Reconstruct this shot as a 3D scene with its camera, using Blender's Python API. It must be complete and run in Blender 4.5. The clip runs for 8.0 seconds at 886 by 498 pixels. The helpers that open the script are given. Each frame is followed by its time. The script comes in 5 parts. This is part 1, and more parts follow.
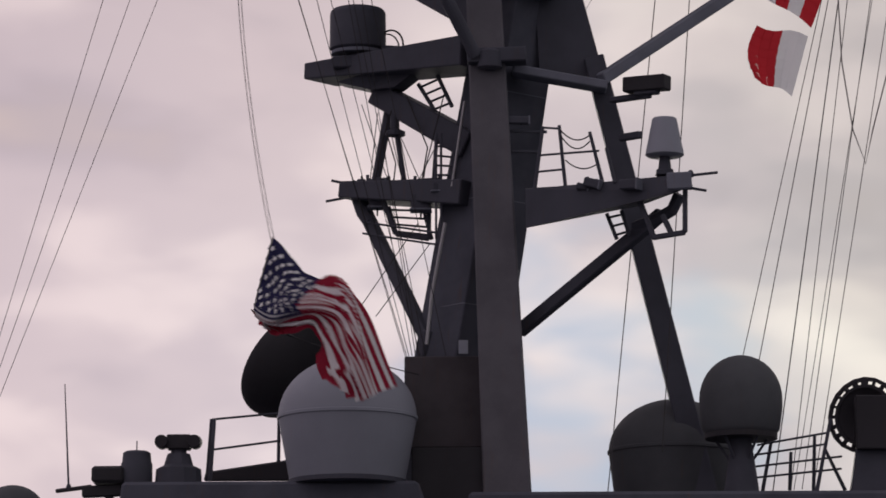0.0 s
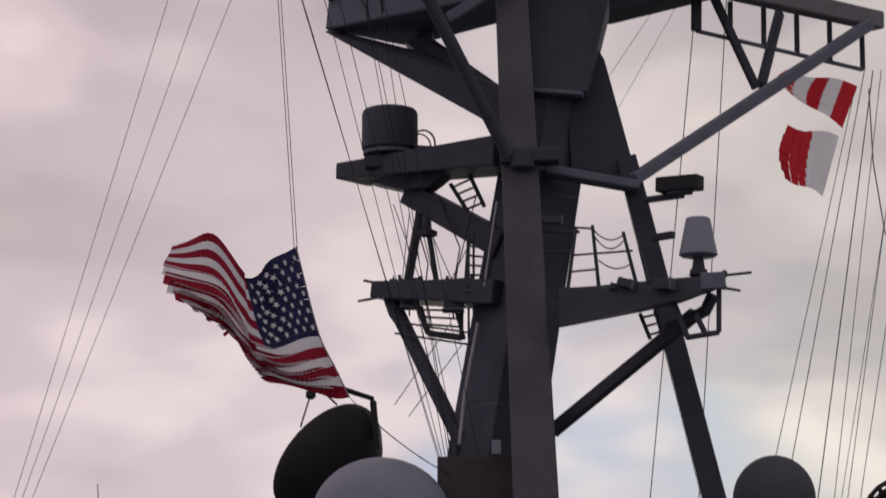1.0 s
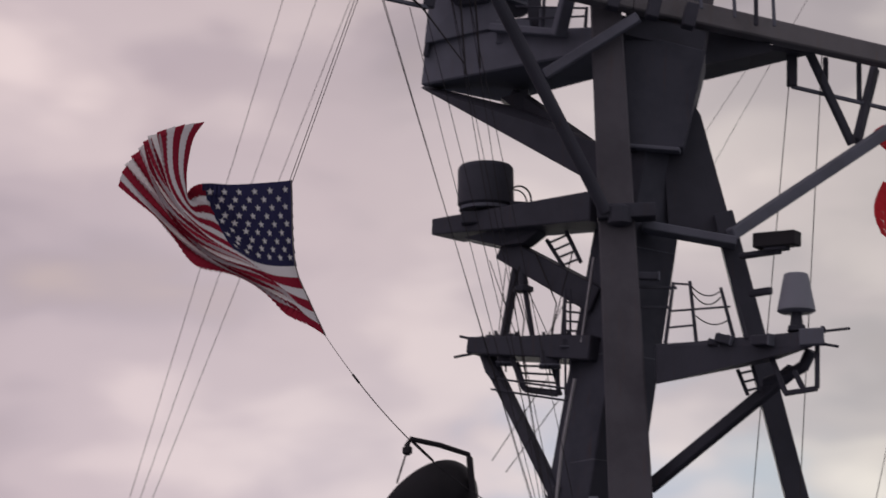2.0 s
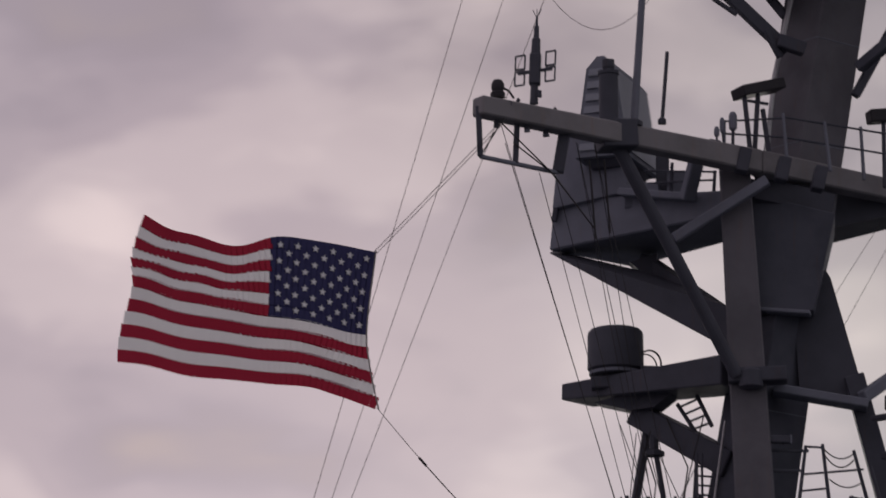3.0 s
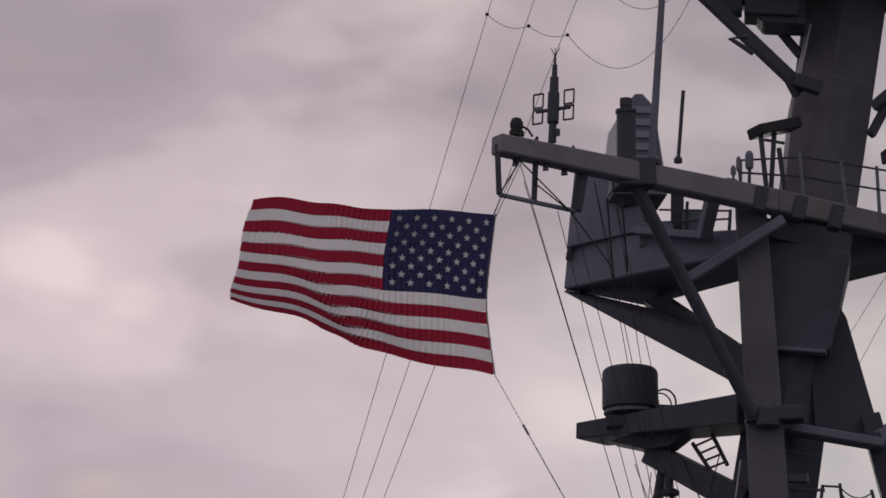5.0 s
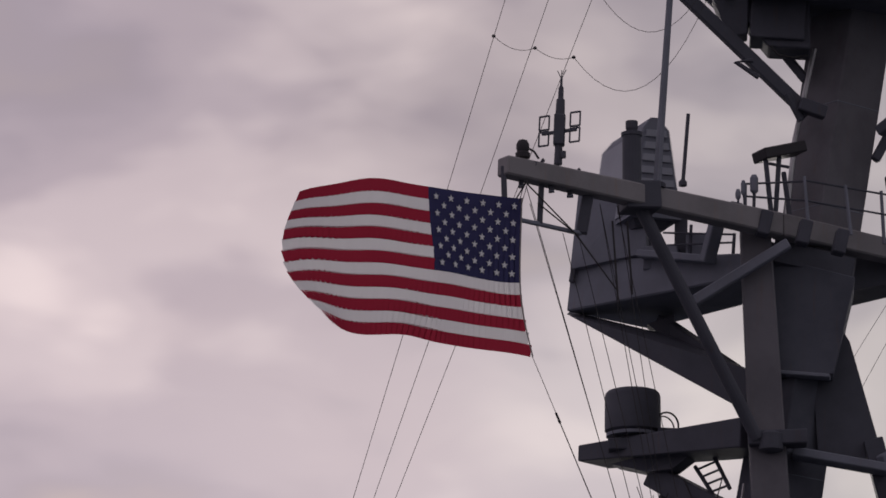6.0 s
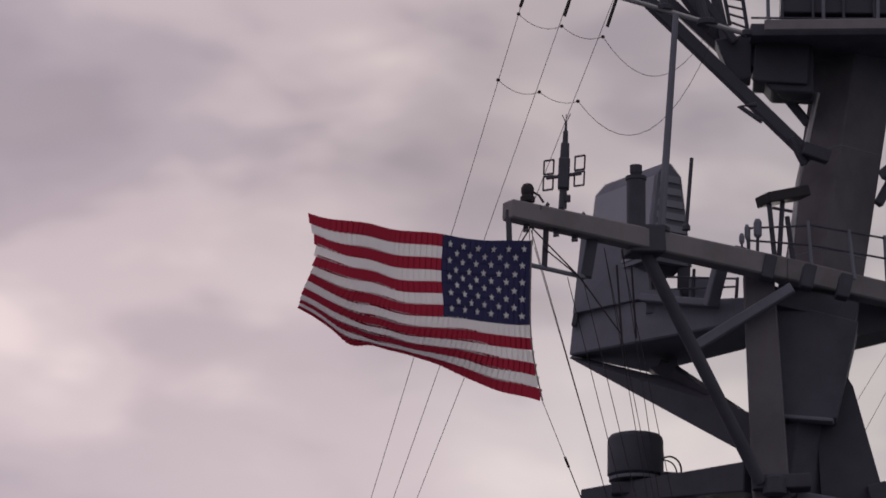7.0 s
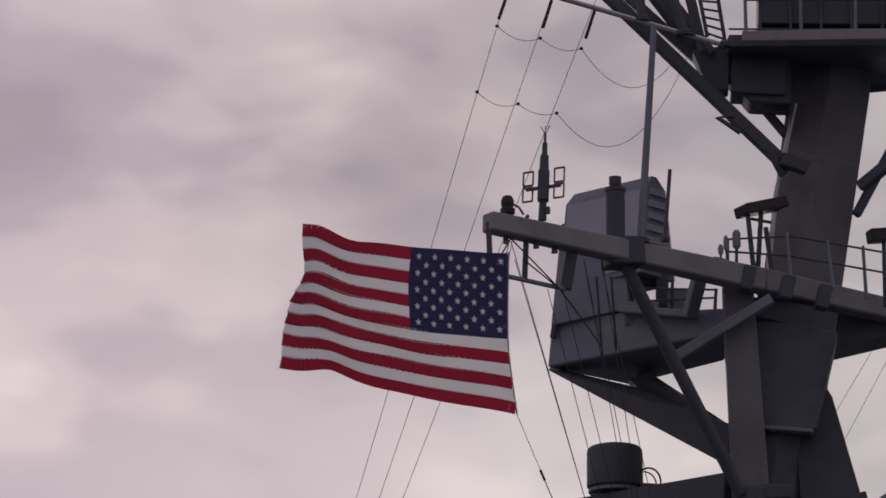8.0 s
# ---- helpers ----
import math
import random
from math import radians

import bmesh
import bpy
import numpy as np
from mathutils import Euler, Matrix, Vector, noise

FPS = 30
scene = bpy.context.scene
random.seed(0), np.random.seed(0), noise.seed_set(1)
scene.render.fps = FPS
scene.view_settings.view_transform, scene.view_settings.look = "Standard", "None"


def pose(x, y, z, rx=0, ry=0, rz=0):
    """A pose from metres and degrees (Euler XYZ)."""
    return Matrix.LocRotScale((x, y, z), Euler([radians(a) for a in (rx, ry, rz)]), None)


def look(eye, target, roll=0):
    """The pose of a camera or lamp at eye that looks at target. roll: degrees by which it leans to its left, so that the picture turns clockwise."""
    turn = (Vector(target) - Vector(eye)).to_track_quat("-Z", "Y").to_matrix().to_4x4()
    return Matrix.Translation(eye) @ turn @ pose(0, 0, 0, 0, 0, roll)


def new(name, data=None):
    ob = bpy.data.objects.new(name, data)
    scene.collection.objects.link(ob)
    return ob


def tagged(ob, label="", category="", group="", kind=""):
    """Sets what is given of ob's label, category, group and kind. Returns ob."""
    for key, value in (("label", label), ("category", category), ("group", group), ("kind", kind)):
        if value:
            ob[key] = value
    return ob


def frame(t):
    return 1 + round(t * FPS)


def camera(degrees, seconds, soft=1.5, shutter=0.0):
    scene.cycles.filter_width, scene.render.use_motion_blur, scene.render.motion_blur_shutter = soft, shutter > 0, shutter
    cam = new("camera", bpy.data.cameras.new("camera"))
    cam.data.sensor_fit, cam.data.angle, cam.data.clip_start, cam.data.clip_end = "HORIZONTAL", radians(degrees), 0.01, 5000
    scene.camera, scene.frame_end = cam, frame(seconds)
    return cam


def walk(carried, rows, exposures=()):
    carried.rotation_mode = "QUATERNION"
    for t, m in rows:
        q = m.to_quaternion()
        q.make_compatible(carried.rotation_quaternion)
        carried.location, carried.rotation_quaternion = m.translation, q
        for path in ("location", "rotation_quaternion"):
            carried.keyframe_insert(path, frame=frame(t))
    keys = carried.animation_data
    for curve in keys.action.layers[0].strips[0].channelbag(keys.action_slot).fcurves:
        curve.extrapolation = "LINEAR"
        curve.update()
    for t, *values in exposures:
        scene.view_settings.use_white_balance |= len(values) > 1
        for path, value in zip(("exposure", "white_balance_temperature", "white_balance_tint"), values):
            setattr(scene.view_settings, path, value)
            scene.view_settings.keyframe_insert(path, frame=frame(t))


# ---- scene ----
cam = camera(9.96, 8.0, soft=1.6, shutter=0.4)


def aim(t, yaw, pitch, roll):
    """The eye drifts slowly past the ship, about half a metre a second."""
    return pose(0.6 * (3.5 - t), 0, 6) @ pose(0, 0, 0, 90 + pitch, 0, -yaw) @ pose(0, 0, 0, 0, 0, roll)


walk(cam, [
    (0.0, aim(0.0, -1.860, 9.869, -0.007)),
    (0.1, aim(0.1, -1.741, 9.905, -0.043)),
    (0.2, aim(0.2, -1.596, 9.932, -0.080)),
    (0.3, aim(0.3, -1.536, 9.930, -0.116)),
    (0.4, aim(0.4, -1.547, 9.937, -0.153)),
    (0.5, aim(0.5, -1.616, 9.979, -0.189)),
    (0.6, aim(0.6, -1.798, 10.122, -0.148)),
    (0.7, aim(0.7, -1.902, 10.321, -0.108)),
    (0.8, aim(0.8, -1.935, 10.699, -0.067)),
    (0.9, aim(0.9, -1.870, 10.835, -0.026)),
    (1.0, aim(1.0, -1.852, 10.997, 0.015)),
    (1.1, aim(1.1, -1.894, 11.112, 0.107)),
    (1.2, aim(1.2, -2.066, 11.227, 0.199)),
    (2.3, aim(2.3, -3.142, 12.100, -0.011)),
    (2.4, aim(2.4, -3.566, 12.328, 0.004)),
    (2.5, aim(2.5, -3.767, 12.461, 0.019)),
    (2.6, aim(2.6, -3.845, 12.701, -0.004)),
    (2.7, aim(2.7, -3.765, 12.878, -0.028)),
    (2.8, aim(2.8, -3.698, 13.181, -0.051)),
    (2.9, aim(2.9, -3.651, 13.339, -0.075)),
    (3.0, aim(3.0, -3.702, 13.497, -0.098)),
    (3.1, aim(3.1, -3.746, 13.574, -0.079)),
    (3.2, aim(3.2, -3.876, 13.683, -0.059)),
    (3.3, aim(3.3, -3.953, 13.741, -0.039)),
    (3.4, aim(3.4, -4.069, 13.799, -0.020)),
    (3.5, aim(3.5, -4.100, 13.800, 0.000)),
    (3.6, aim(3.6, -4.026, 13.635, -0.002)),
    (3.7, aim(3.7, -3.909, 13.566, -0.005)),
    (3.8, aim(3.8, -3.792, 13.490, -0.007)),
    (3.9, aim(3.9, -3.698, 13.504, -0.009)),
    (4.0, aim(4.0, -3.584, 13.587, -0.012)),
    (4.1, aim(4.1, -3.500, 13.661, -0.018)),
    (4.2, aim(4.2, -3.415, 13.818, -0.024)),
    (4.3, aim(4.3, -3.330, 13.921, -0.030)),
    (4.4, aim(4.4, -3.232, 14.043, -0.036)),
    (4.5, aim(4.5, -3.187, 14.025, -0.042)),
    (4.6, aim(4.6, -3.179, 13.985, -0.052)),
    (4.7, aim(4.7, -3.163, 13.913, -0.061)),
    (5.8, aim(5.8, -2.890, 14.121, 0.108)),
    (5.9, aim(5.9, -2.838, 14.146, 0.191)),
    (6.0, aim(6.0, -2.784, 14.184, 0.274)),
    (6.2, aim(6.2, -2.721, 14.241, 0.259)),
    (6.3, aim(6.3, -2.688, 14.266, 0.251)),
    (6.5, aim(6.5, -2.623, 14.368, 0.235)),
    (6.7, aim(6.7, -2.563, 14.500, 0.254)),
    (6.8, aim(6.8, -2.516, 14.547, 0.263)),
    (7.0, aim(7.0, -2.442, 14.681, 0.281)),
    (7.2, aim(7.2, -2.366, 14.822, 0.221)),
    (7.3, aim(7.3, -2.311, 14.841, 0.190)),
    (7.5, aim(7.5, -2.169, 14.835, 0.130)),
    (7.7, aim(7.7, -2.035, 14.840, 0.026)),
    (7.8, aim(7.8, -1.984, 14.852, -0.027)),
    (8.0, aim(8.0, -1.811, 14.824, -0.131)),
], exposures=[(0.0, 0.09, 6540, 10), (0.5, 0.0, 6540, 10.5), (1.0, 0.05, 6520, 10), (2.5, -0.09, 6480, 10), (3.5, -0.1, 6450, 10), (5.0, -0.04, 6420, 9.5), (6.5, 0.01, 6410, 9.5), (8.0, 0.02, 6420, 9.5)])

# ---- world and sun ----
SUN_AZ, SUN_EL = radians(-2), radians(7)   # veiled, low behind the ship
world = bpy.data.worlds.new("overcast_sky")
scene.world = world
world.use_nodes = True


class Nodes:
    """Short hand for a node tree."""

    def __init__(self, tree):
        self.tree = tree
        tree.nodes.clear()

    def add(self, kind, **values):
        node = self.tree.nodes.new(kind)
        for key, value in values.items():
            node.inputs[key[2:].replace("_", " ")].default_value = value
        return node

    def link(self, a, b):
        self.tree.links.new(a, b)

    def ramp(self, source, stops, ease="EASE"):
        node = self.tree.nodes.new("ShaderNodeValToRGB")
        node.color_ramp.interpolation = ease
        while len(node.color_ramp.elements) < len(stops):
            node.color_ramp.elements.new(0.5)
        for element, (at, colour) in zip(node.color_ramp.elements, stops):
            element.position, element.color = at, (*colour, 1)
        self.link(source, node.inputs[0])
        return node.outputs[0]

    def math(self, operation, a, b):
        node = self.tree.nodes.new("ShaderNodeMath")
        node.operation = operation
        for socket, value in zip(node.inputs, (a, b)):
            if isinstance(value, (int, float)):
                socket.default_value = value
            else:
                self.link(value, socket)
        return node.outputs[0]

    def mix(self, fac, a, b, blend="MIX"):
        node = self.tree.nodes.new("ShaderNodeMix")
        node.data_type, node.blend_type = "RGBA", blend
        for socket, value in zip((node.inputs[0], node.inputs[6], node.inputs[7]), (fac, a, b)):
            if isinstance(value, (int, float)):
                socket.default_value = value
            elif isinstance(value, tuple):
                socket.default_value = (*value, 1)
            else:
                self.link(value, socket)
        return node.outputs[2]


def build_world():
    n = Nodes(world.node_tree)
    out = n.add("ShaderNodeOutputWorld")
    sky = n.add("ShaderNodeTexSky")
    sky.sky_type, sky.sun_disc, sky.sun_elevation, sky.sun_rotation = "NISHITA", False, SUN_EL, SUN_AZ
    clear = n.add("ShaderNodeBackground", i_Strength=0.055)
    n.link(sky.outputs[0], clear.inputs[0])
    where = n.add("ShaderNodeTexCoord")
    place = n.add("ShaderNodeMapping")
    place.inputs["Location"].default_value = (3.1, 1.0, 0.4)
    place.inputs["Rotation"].default_value = (0, radians(14), 0)
    place.inputs["Scale"].default_value = (11, 11, 22)
    n.link(where.outputs["Generated"], place.inputs[0])
    big = n.add("ShaderNodeTexNoise", i_Scale=1.0, i_Detail=2.5, i_Roughness=0.45, i_Distortion=0.35)
    n.link(place.outputs[0], big.inputs["Vector"])
    fine = n.add("ShaderNodeTexNoise", i_Scale=3.3, i_Detail=2.5, i_Roughness=0.45, i_Distortion=0.2)
    n.link(place.outputs[0], fine.inputs["Vector"])
    mixed = n.math("ADD", n.math("MULTIPLY", big.outputs["Fac"], 0.75), n.math("MULTIPLY", fine.outputs["Fac"], 0.25))
    cloud = n.ramp(mixed, [(0.34, (0.42, 0.36, 0.41)), (0.46, (0.52, 0.44, 0.48)), (0.56, (0.65, 0.55, 0.57)), (0.70, (0.84, 0.71, 0.70))])
    # the cloud is brightest towards the veiled sun and darker away from it
    facing = n.add("ShaderNodeVectorMath")
    facing.operation = "DOT_PRODUCT"
    n.link(where.outputs["Generated"], facing.inputs[0])
    facing.inputs[1].default_value = (math.sin(SUN_AZ) * math.cos(SUN_EL), math.cos(SUN_AZ) * math.cos(SUN_EL), math.sin(SUN_EL))
    glow = n.ramp(facing.outputs["Value"], [(0.0, (0.76, 0.775, 0.82)), (0.5, (0.76, 0.77, 0.81)), (0.92, (0.77, 0.775, 0.80)), (0.985, (0.84, 0.84, 0.85)), (0.9925, (0.975, 0.975, 0.975)), (0.9985, (1.13, 1.15, 1.15)), (1.0, (1.17, 1.22, 1.22))], "LINEAR")
    grey = n.add("ShaderNodeBackground", i_Strength=1.0)
    # a thin place low in the cloud has a blue cast
    gap = n.add("ShaderNodeVectorMath")
    gap.operation = "DISTANCE"
    n.link(where.outputs["Generated"], gap.inputs[0])
    gap.inputs[1].default_value = (-0.004, 0.990, 0.138)
    near = n.math("ADD", n.math("MULTIPLY", gap.outputs["Value"], 14.0), n.math("MULTIPLY", n.math("SUBTRACT", fine.outputs["Fac"], 0.5), 1.2))
    thin = n.ramp(near, [(0.05, (0.8, 0.8, 0.8)), (0.55, (0, 0, 0))])
    tinted = n.mix(thin, cloud, (0.42, 0.48, 0.60))
    # thicker banks, and thin places where more light comes through: the way to each, how wide it is, and its tone
    for way, wide, tone in (((-0.020, 0.959, 0.282), 0.065, (0.84, 0.84, 0.86)), ((-0.108, 0.957, 0.268), 0.055, (0.95, 0.94, 0.95)), ((-0.045, 0.963, 0.265), 0.045, (0.88, 0.88, 0.89)), ((-0.045, 0.953, 0.302), 0.03, (1.10, 1.09, 1.08)),
                            ((-0.018, 0.973, 0.229), 0.048, (1.18, 1.20, 1.15)), ((0.048, 0.986, 0.165), 0.055, (1.10, 1.13, 1.06)), ((0.030, 0.974, 0.225), 0.045, (0.92, 0.93, 0.93)), ((0.020, 0.990, 0.135), 0.075, (0.84, 0.87, 0.92)), ((-0.055, 0.990, 0.130), 0.055, (0.93, 0.94, 0.97)), ((-0.065, 0.976, 0.205), 0.045, (1.06, 1.05, 1.03))):
        bank = n.add("ShaderNodeVectorMath")
        bank.operation = "DISTANCE"
        n.link(where.outputs["Generated"], bank.inputs[0])
        bank.inputs[1].default_value = way
        ragged = n.math("ADD", n.math("MULTIPLY", bank.outputs["Value"], 1 / wide), n.math("MULTIPLY", n.math("SUBTRACT", fine.outputs["Fac"], 0.5), 1.1))
        tinted = n.mix(1.0, tinted, n.ramp(ragged, [(0.1, tone), (1.0, (1, 1, 1))]), "MULTIPLY")
    # rosy on one side, neutral grey on the other
    split = n.add("ShaderNodeSeparateXYZ")
    n.link(where.outputs["Generated"], split.inputs[0])
    cast = n.ramp(n.math("ADD", n.math("MULTIPLY", split.outputs["X"], 4.0), 0.55), [(0.05, (1.09, 1.07, 1.09)), (0.35, (1.0, 0.995, 1.0)), (0.75, (0.94, 1.0, 0.965))], "LINEAR")
    n.link(n.mix(1.0, n.mix(1.0, tinted, cast, "MULTIPLY"), glow, "MULTIPLY"), grey.inputs[0])
    # the clear sky above shows faintly through
    cover = n.ramp(mixed, [(0.2, (0.8, 0.8, 0.8)), (0.4, (0.97, 0.97, 0.97))])
    both = n.add("ShaderNodeMixShader")
    n.link(cover, both.inputs[0])
    n.link(clear.outputs[0], both.inputs[1])
    n.link(grey.outputs[0], both.inputs[2])
    n.link(both.outputs[0], out.inputs[0])


build_world()
sun = new("sun", bpy.data.lights.new("sun", "SUN"))
sun.data.energy, sun.data.angle, sun.data.color = 0.9, radians(25), (1.0, 0.93, 0.86)
sun.matrix_world = look((200 * math.sin(SUN_AZ), 90 + 200 * math.cos(SUN_AZ), 25 + 200 * math.tan(SUN_EL)), (0, 90, 25))


# ---- materials ----
def paint(name, colour, rough=0.7, dirt=0.35, metal=0.0, scale=1.0):
    """Weathered ship's paint: blotches, run marks, fine relief."""
    mat = bpy.data.materials.new(name)
    mat.use_nodes = True
    n = Nodes(mat.node_tree)
    out = n.add("ShaderNodeOutputMaterial")
    body = n.add("ShaderNodeBsdfPrincipled", i_Roughness=rough, i_Metallic=metal, i_Specular_IOR_Level=0.12)
    where = n.add("ShaderNodeTexCoord")
    blot = n.add("ShaderNodeTexNoise", i_Scale=1.3 * scale, i_Detail=6.0, i_Roughness=0.6)
    n.link(where.outputs["Object"], blot.inputs["Vector"])
    tall = n.add("ShaderNodeMapping")
    tall.inputs["Scale"].default_value = (9 * scale, 9 * scale, 0.7 * scale)
    n.link(where.outputs["Object"], tall.inputs[0])
    runs = n.add("ShaderNodeTexNoise", i_Scale=1.0, i_Detail=4.0, i_Roughness=0.65)
    n.link(tall.outputs[0], runs.inputs["Vector"])
    grain = n.add("ShaderNodeTexNoise", i_Scale=60.0 * scale, i_Detail=3.0)
    n.link(where.outputs["Object"], grain.inputs["Vector"])
    dark = tuple(c * 0.55 for c in colour)
    rust = (colour[0] * 0.9 + 0.03, colour[1] * 0.72 + 0.012, colour[2] * 0.6)
    a = n.mix(n.ramp(blot.outputs["Fac"], [(0.35, (0, 0, 0)), (0.7, (dirt, dirt, dirt))]), colour, dark)
    b = n.mix(n.ramp(runs.outputs["Fac"], [(0.56, (0, 0, 0)), (0.78, (dirt, dirt, dirt))]), a, rust)
    n.link(b, body.inputs["Base Color"])
    n.link(n.math("ADD", rough - 0.12, n.math("MULTIPLY", blot.outputs["Fac"], 0.24)), body.inputs["Roughness"])
    bump = n.add("ShaderNodeBump", i_Strength=0.25, i_Distance=0.004)
    n.link(n.math("ADD", n.math("MULTIPLY", runs.outputs["Fac"], 0.6), n.math("MULTIPLY", grain.outputs["Fac"], 0.4)), bump.inputs["Height"])
    n.link(bump.outputs[0], body.inputs["Normal"])
    n.link(body.outputs[0], out.inputs[0])
    return mat


def cloth(name, colour):
    """Thin bunting: lets some daylight through, with a fine weave and slight fading."""
    mat = bpy.data.materials.new(name)
    mat.use_nodes = True
    n = Nodes(mat.node_tree)
    out = n.add("ShaderNodeOutputMaterial")
    body = n.add("ShaderNodeBsdfDiffuse", i_Roughness=0.6)
    thin = n.add("ShaderNodeBsdfTranslucent")
    where = n.add("ShaderNodeTexCoord")
    weave = n.add("ShaderNodeTexNoise", i_Scale=180.0, i_Detail=2.0)
    n.link(where.outputs["Object"], weave.inputs["Vector"])
    info = n.add("ShaderNodeObjectInfo")
    fade = n.math("ADD", n.math("MULTIPLY", weave.outputs["Fac"], 0.16), n.math("MULTIPLY", info.outputs["Random"], 0.05))
    tone = n.mix(fade, colour, tuple(c * 0.6 for c in colour))
    n.link(tone, body.inputs["Color"])
    n.link(tone, thin.inputs["Color"])
    bump = n.add("ShaderNodeBump", i_Strength=0.2, i_Distance=0.002)
    n.link(weave.outputs["Fac"], bump.inputs["Height"])
    n.link(bump.outputs[0], body.inputs["Normal"])
    both = n.add("ShaderNodeMixShader")
    both.inputs[0].default_value = 0.42
    n.link(body.outputs[0], both.inputs[1])
    n.link(thin.outputs[0], both.inputs[2])
    n.link(both.outputs[0], out.inputs[0])
    return mat


GREY = paint("haze_grey_paint", (0.185, 0.196, 0.236))
POST = paint("weathered_post_paint", (0.150, 0.146, 0.163), 0.75, 0.45)
YARD = paint("pale_yard_paint", (0.235, 0.226, 0.235), 0.75, 0.45)
# MID: stained grey, its base darkened to carry the shade under the platforms
MID = paint("stained_shaded_grey_paint", (0.098, 0.103, 0.128), 0.75, 0.5)
SOOT = paint("sooty_brown_grey_paint", (0.080, 0.072, 0.078), 0.8, 0.45)
# DARK: dark fittings, and ship's grey with the backlit shade put into its colour
DARK = paint("backlit_dark_mast_paint", (0.080, 0.083, 0.103), 0.6)
PALE = paint("pale_radome_shell", (0.29, 0.305, 0.35), 0.5, 0.15)
DOME = paint("weathered_radome_shell", (0.095, 0.10, 0.108), 0.75, 0.3)
BLACK = paint("black_rubber_paint", (0.043, 0.041, 0.046), 0.55, 0.3)
STEEL = paint("worn_bare_steel", (0.42, 0.42, 0.43), 0.45, 0.3, 0.6)
WIRE = paint("dark_wire_rope", (0.05, 0.048, 0.05), 0.6, 0.2)
ROPE = paint("pale_halyard_rope", (0.30, 0.28, 0.27), 0.8, 0.2)
RED, WHITE, BLUE = cloth("red_bunting", (0.37, 0.03, 0.06)), cloth("white_bunting", (0.88, 0.87, 0.88)), cloth("navy_blue_bunting", (0.046, 0.046, 0.115))

SIGNAL_RED, SIGNAL_WHITE = cloth("bright_red_bunting", (0.62, 0.04, 0.055)), cloth("clean_white_bunting", (0.9, 0.9, 0.93))


def water_material():
    mat = bpy.data.materials.new("harbour_water")
    mat.use_nodes = True
    n = Nodes(mat.node_tree)
    out = n.add("ShaderNodeOutputMaterial")
    body = n.add("ShaderNodeBsdfPrincipled", i_Roughness=0.6, i_Specular_IOR_Level=0.2)
    body.inputs["Base Color"].default_value = (0.05, 0.062, 0.07, 1)
    where = n.add("ShaderNodeTexCoord")
    rip = n.add("ShaderNodeTexNoise", i_Scale=0.6, i_Detail=6.0)
    n.link(where.outputs["Object"], rip.inputs["Vector"])
    bump = n.add("ShaderNodeBump", i_Strength=0.6, i_Distance=0.3)
    n.link(rip.outputs["Fac"], bump.inputs["Height"])
    n.link(bump.outputs[0], body.inputs["Normal"])
    n.link(body.outputs[0], out.inputs[0])
    return mat


STAR = paint("white_star_cloth", (0.74, 0.74, 0.75), 0.8, 0.05)
WATER = water_material()

# ---- building blocks ----
V = Vector


def thing(name, at, label, category, group="", kind=""):
    ob = new(name)
    ob.location = at
    ob.empty_display_size = 0.2
    return tagged(ob, label, category, group, kind)


def origin_of(ob):
    at = V((0, 0, 0))
    while ob:
        at, ob = at + ob.location, ob.parent
    return at


def part(name, bm, material, parent=None, label="", smooth=False):
    """One mesh object out of a bmesh in world places, under a thing or a part."""
    if parent:
        bmesh.ops.translate(bm, verts=bm.verts, vec=-origin_of(parent))
    bmesh.ops.recalc_face_normals(bm, faces=bm.faces)
    mesh = bpy.data.meshes.new(name)
    for face in bm.faces:
        face.smooth = smooth
    bm.to_mesh(mesh)
    bm.free()
    for m in (material if isinstance(material, (list, tuple)) else [material]):
        mesh.materials.append(m)
    ob = new(name, mesh)
    ob.parent = parent
    if smooth:
        mesh.set_sharp_from_angle(angle=radians(40))
    return tagged(ob, label)


def side_axes(p, q, up):
    d = (V(q) - V(p)).normalized()
    s = d.cross(V(up))
    s = s.normalized() if s.length > 1e-4 else d.cross(V((0, 1, 0))).normalized()
    return d, s, s.cross(d).normalized()


def beam(p, q, w, h, w2=None, h2=None, up=(0, 0, 1), bm=None, bevel=0.02):
    """A box section from p to q, w wide and h deep across, tapering to w2 and h2."""
    bm = bm or bmesh.new()
    p, q = V(p), V(q)
    d, s, u = side_axes(p, q, up)
    made = []
    for c, a, b in ((p, w, h), (q, w2 or w, h2 or h)):
        made.append([bm.verts.new(c + s * a / 2 * i + u * b / 2 * j) for i, j in ((-1, -1), (1, -1), (1, 1), (-1, 1))])
    faces = [bm.faces.new(made[0]), bm.faces.new(made[1])]
    for k in range(4):
        faces.append(bm.faces.new((made[0][k], made[0][(k + 1) % 4], made[1][(k + 1) % 4], made[1][k])))
    if bevel:
        bmesh.ops.bevel(bm, geom=list({e for f in faces for e in f.edges}), offset=min(bevel, w / 5, h / 5), segments=1, affect="EDGES", profile=0.5)
    return bm


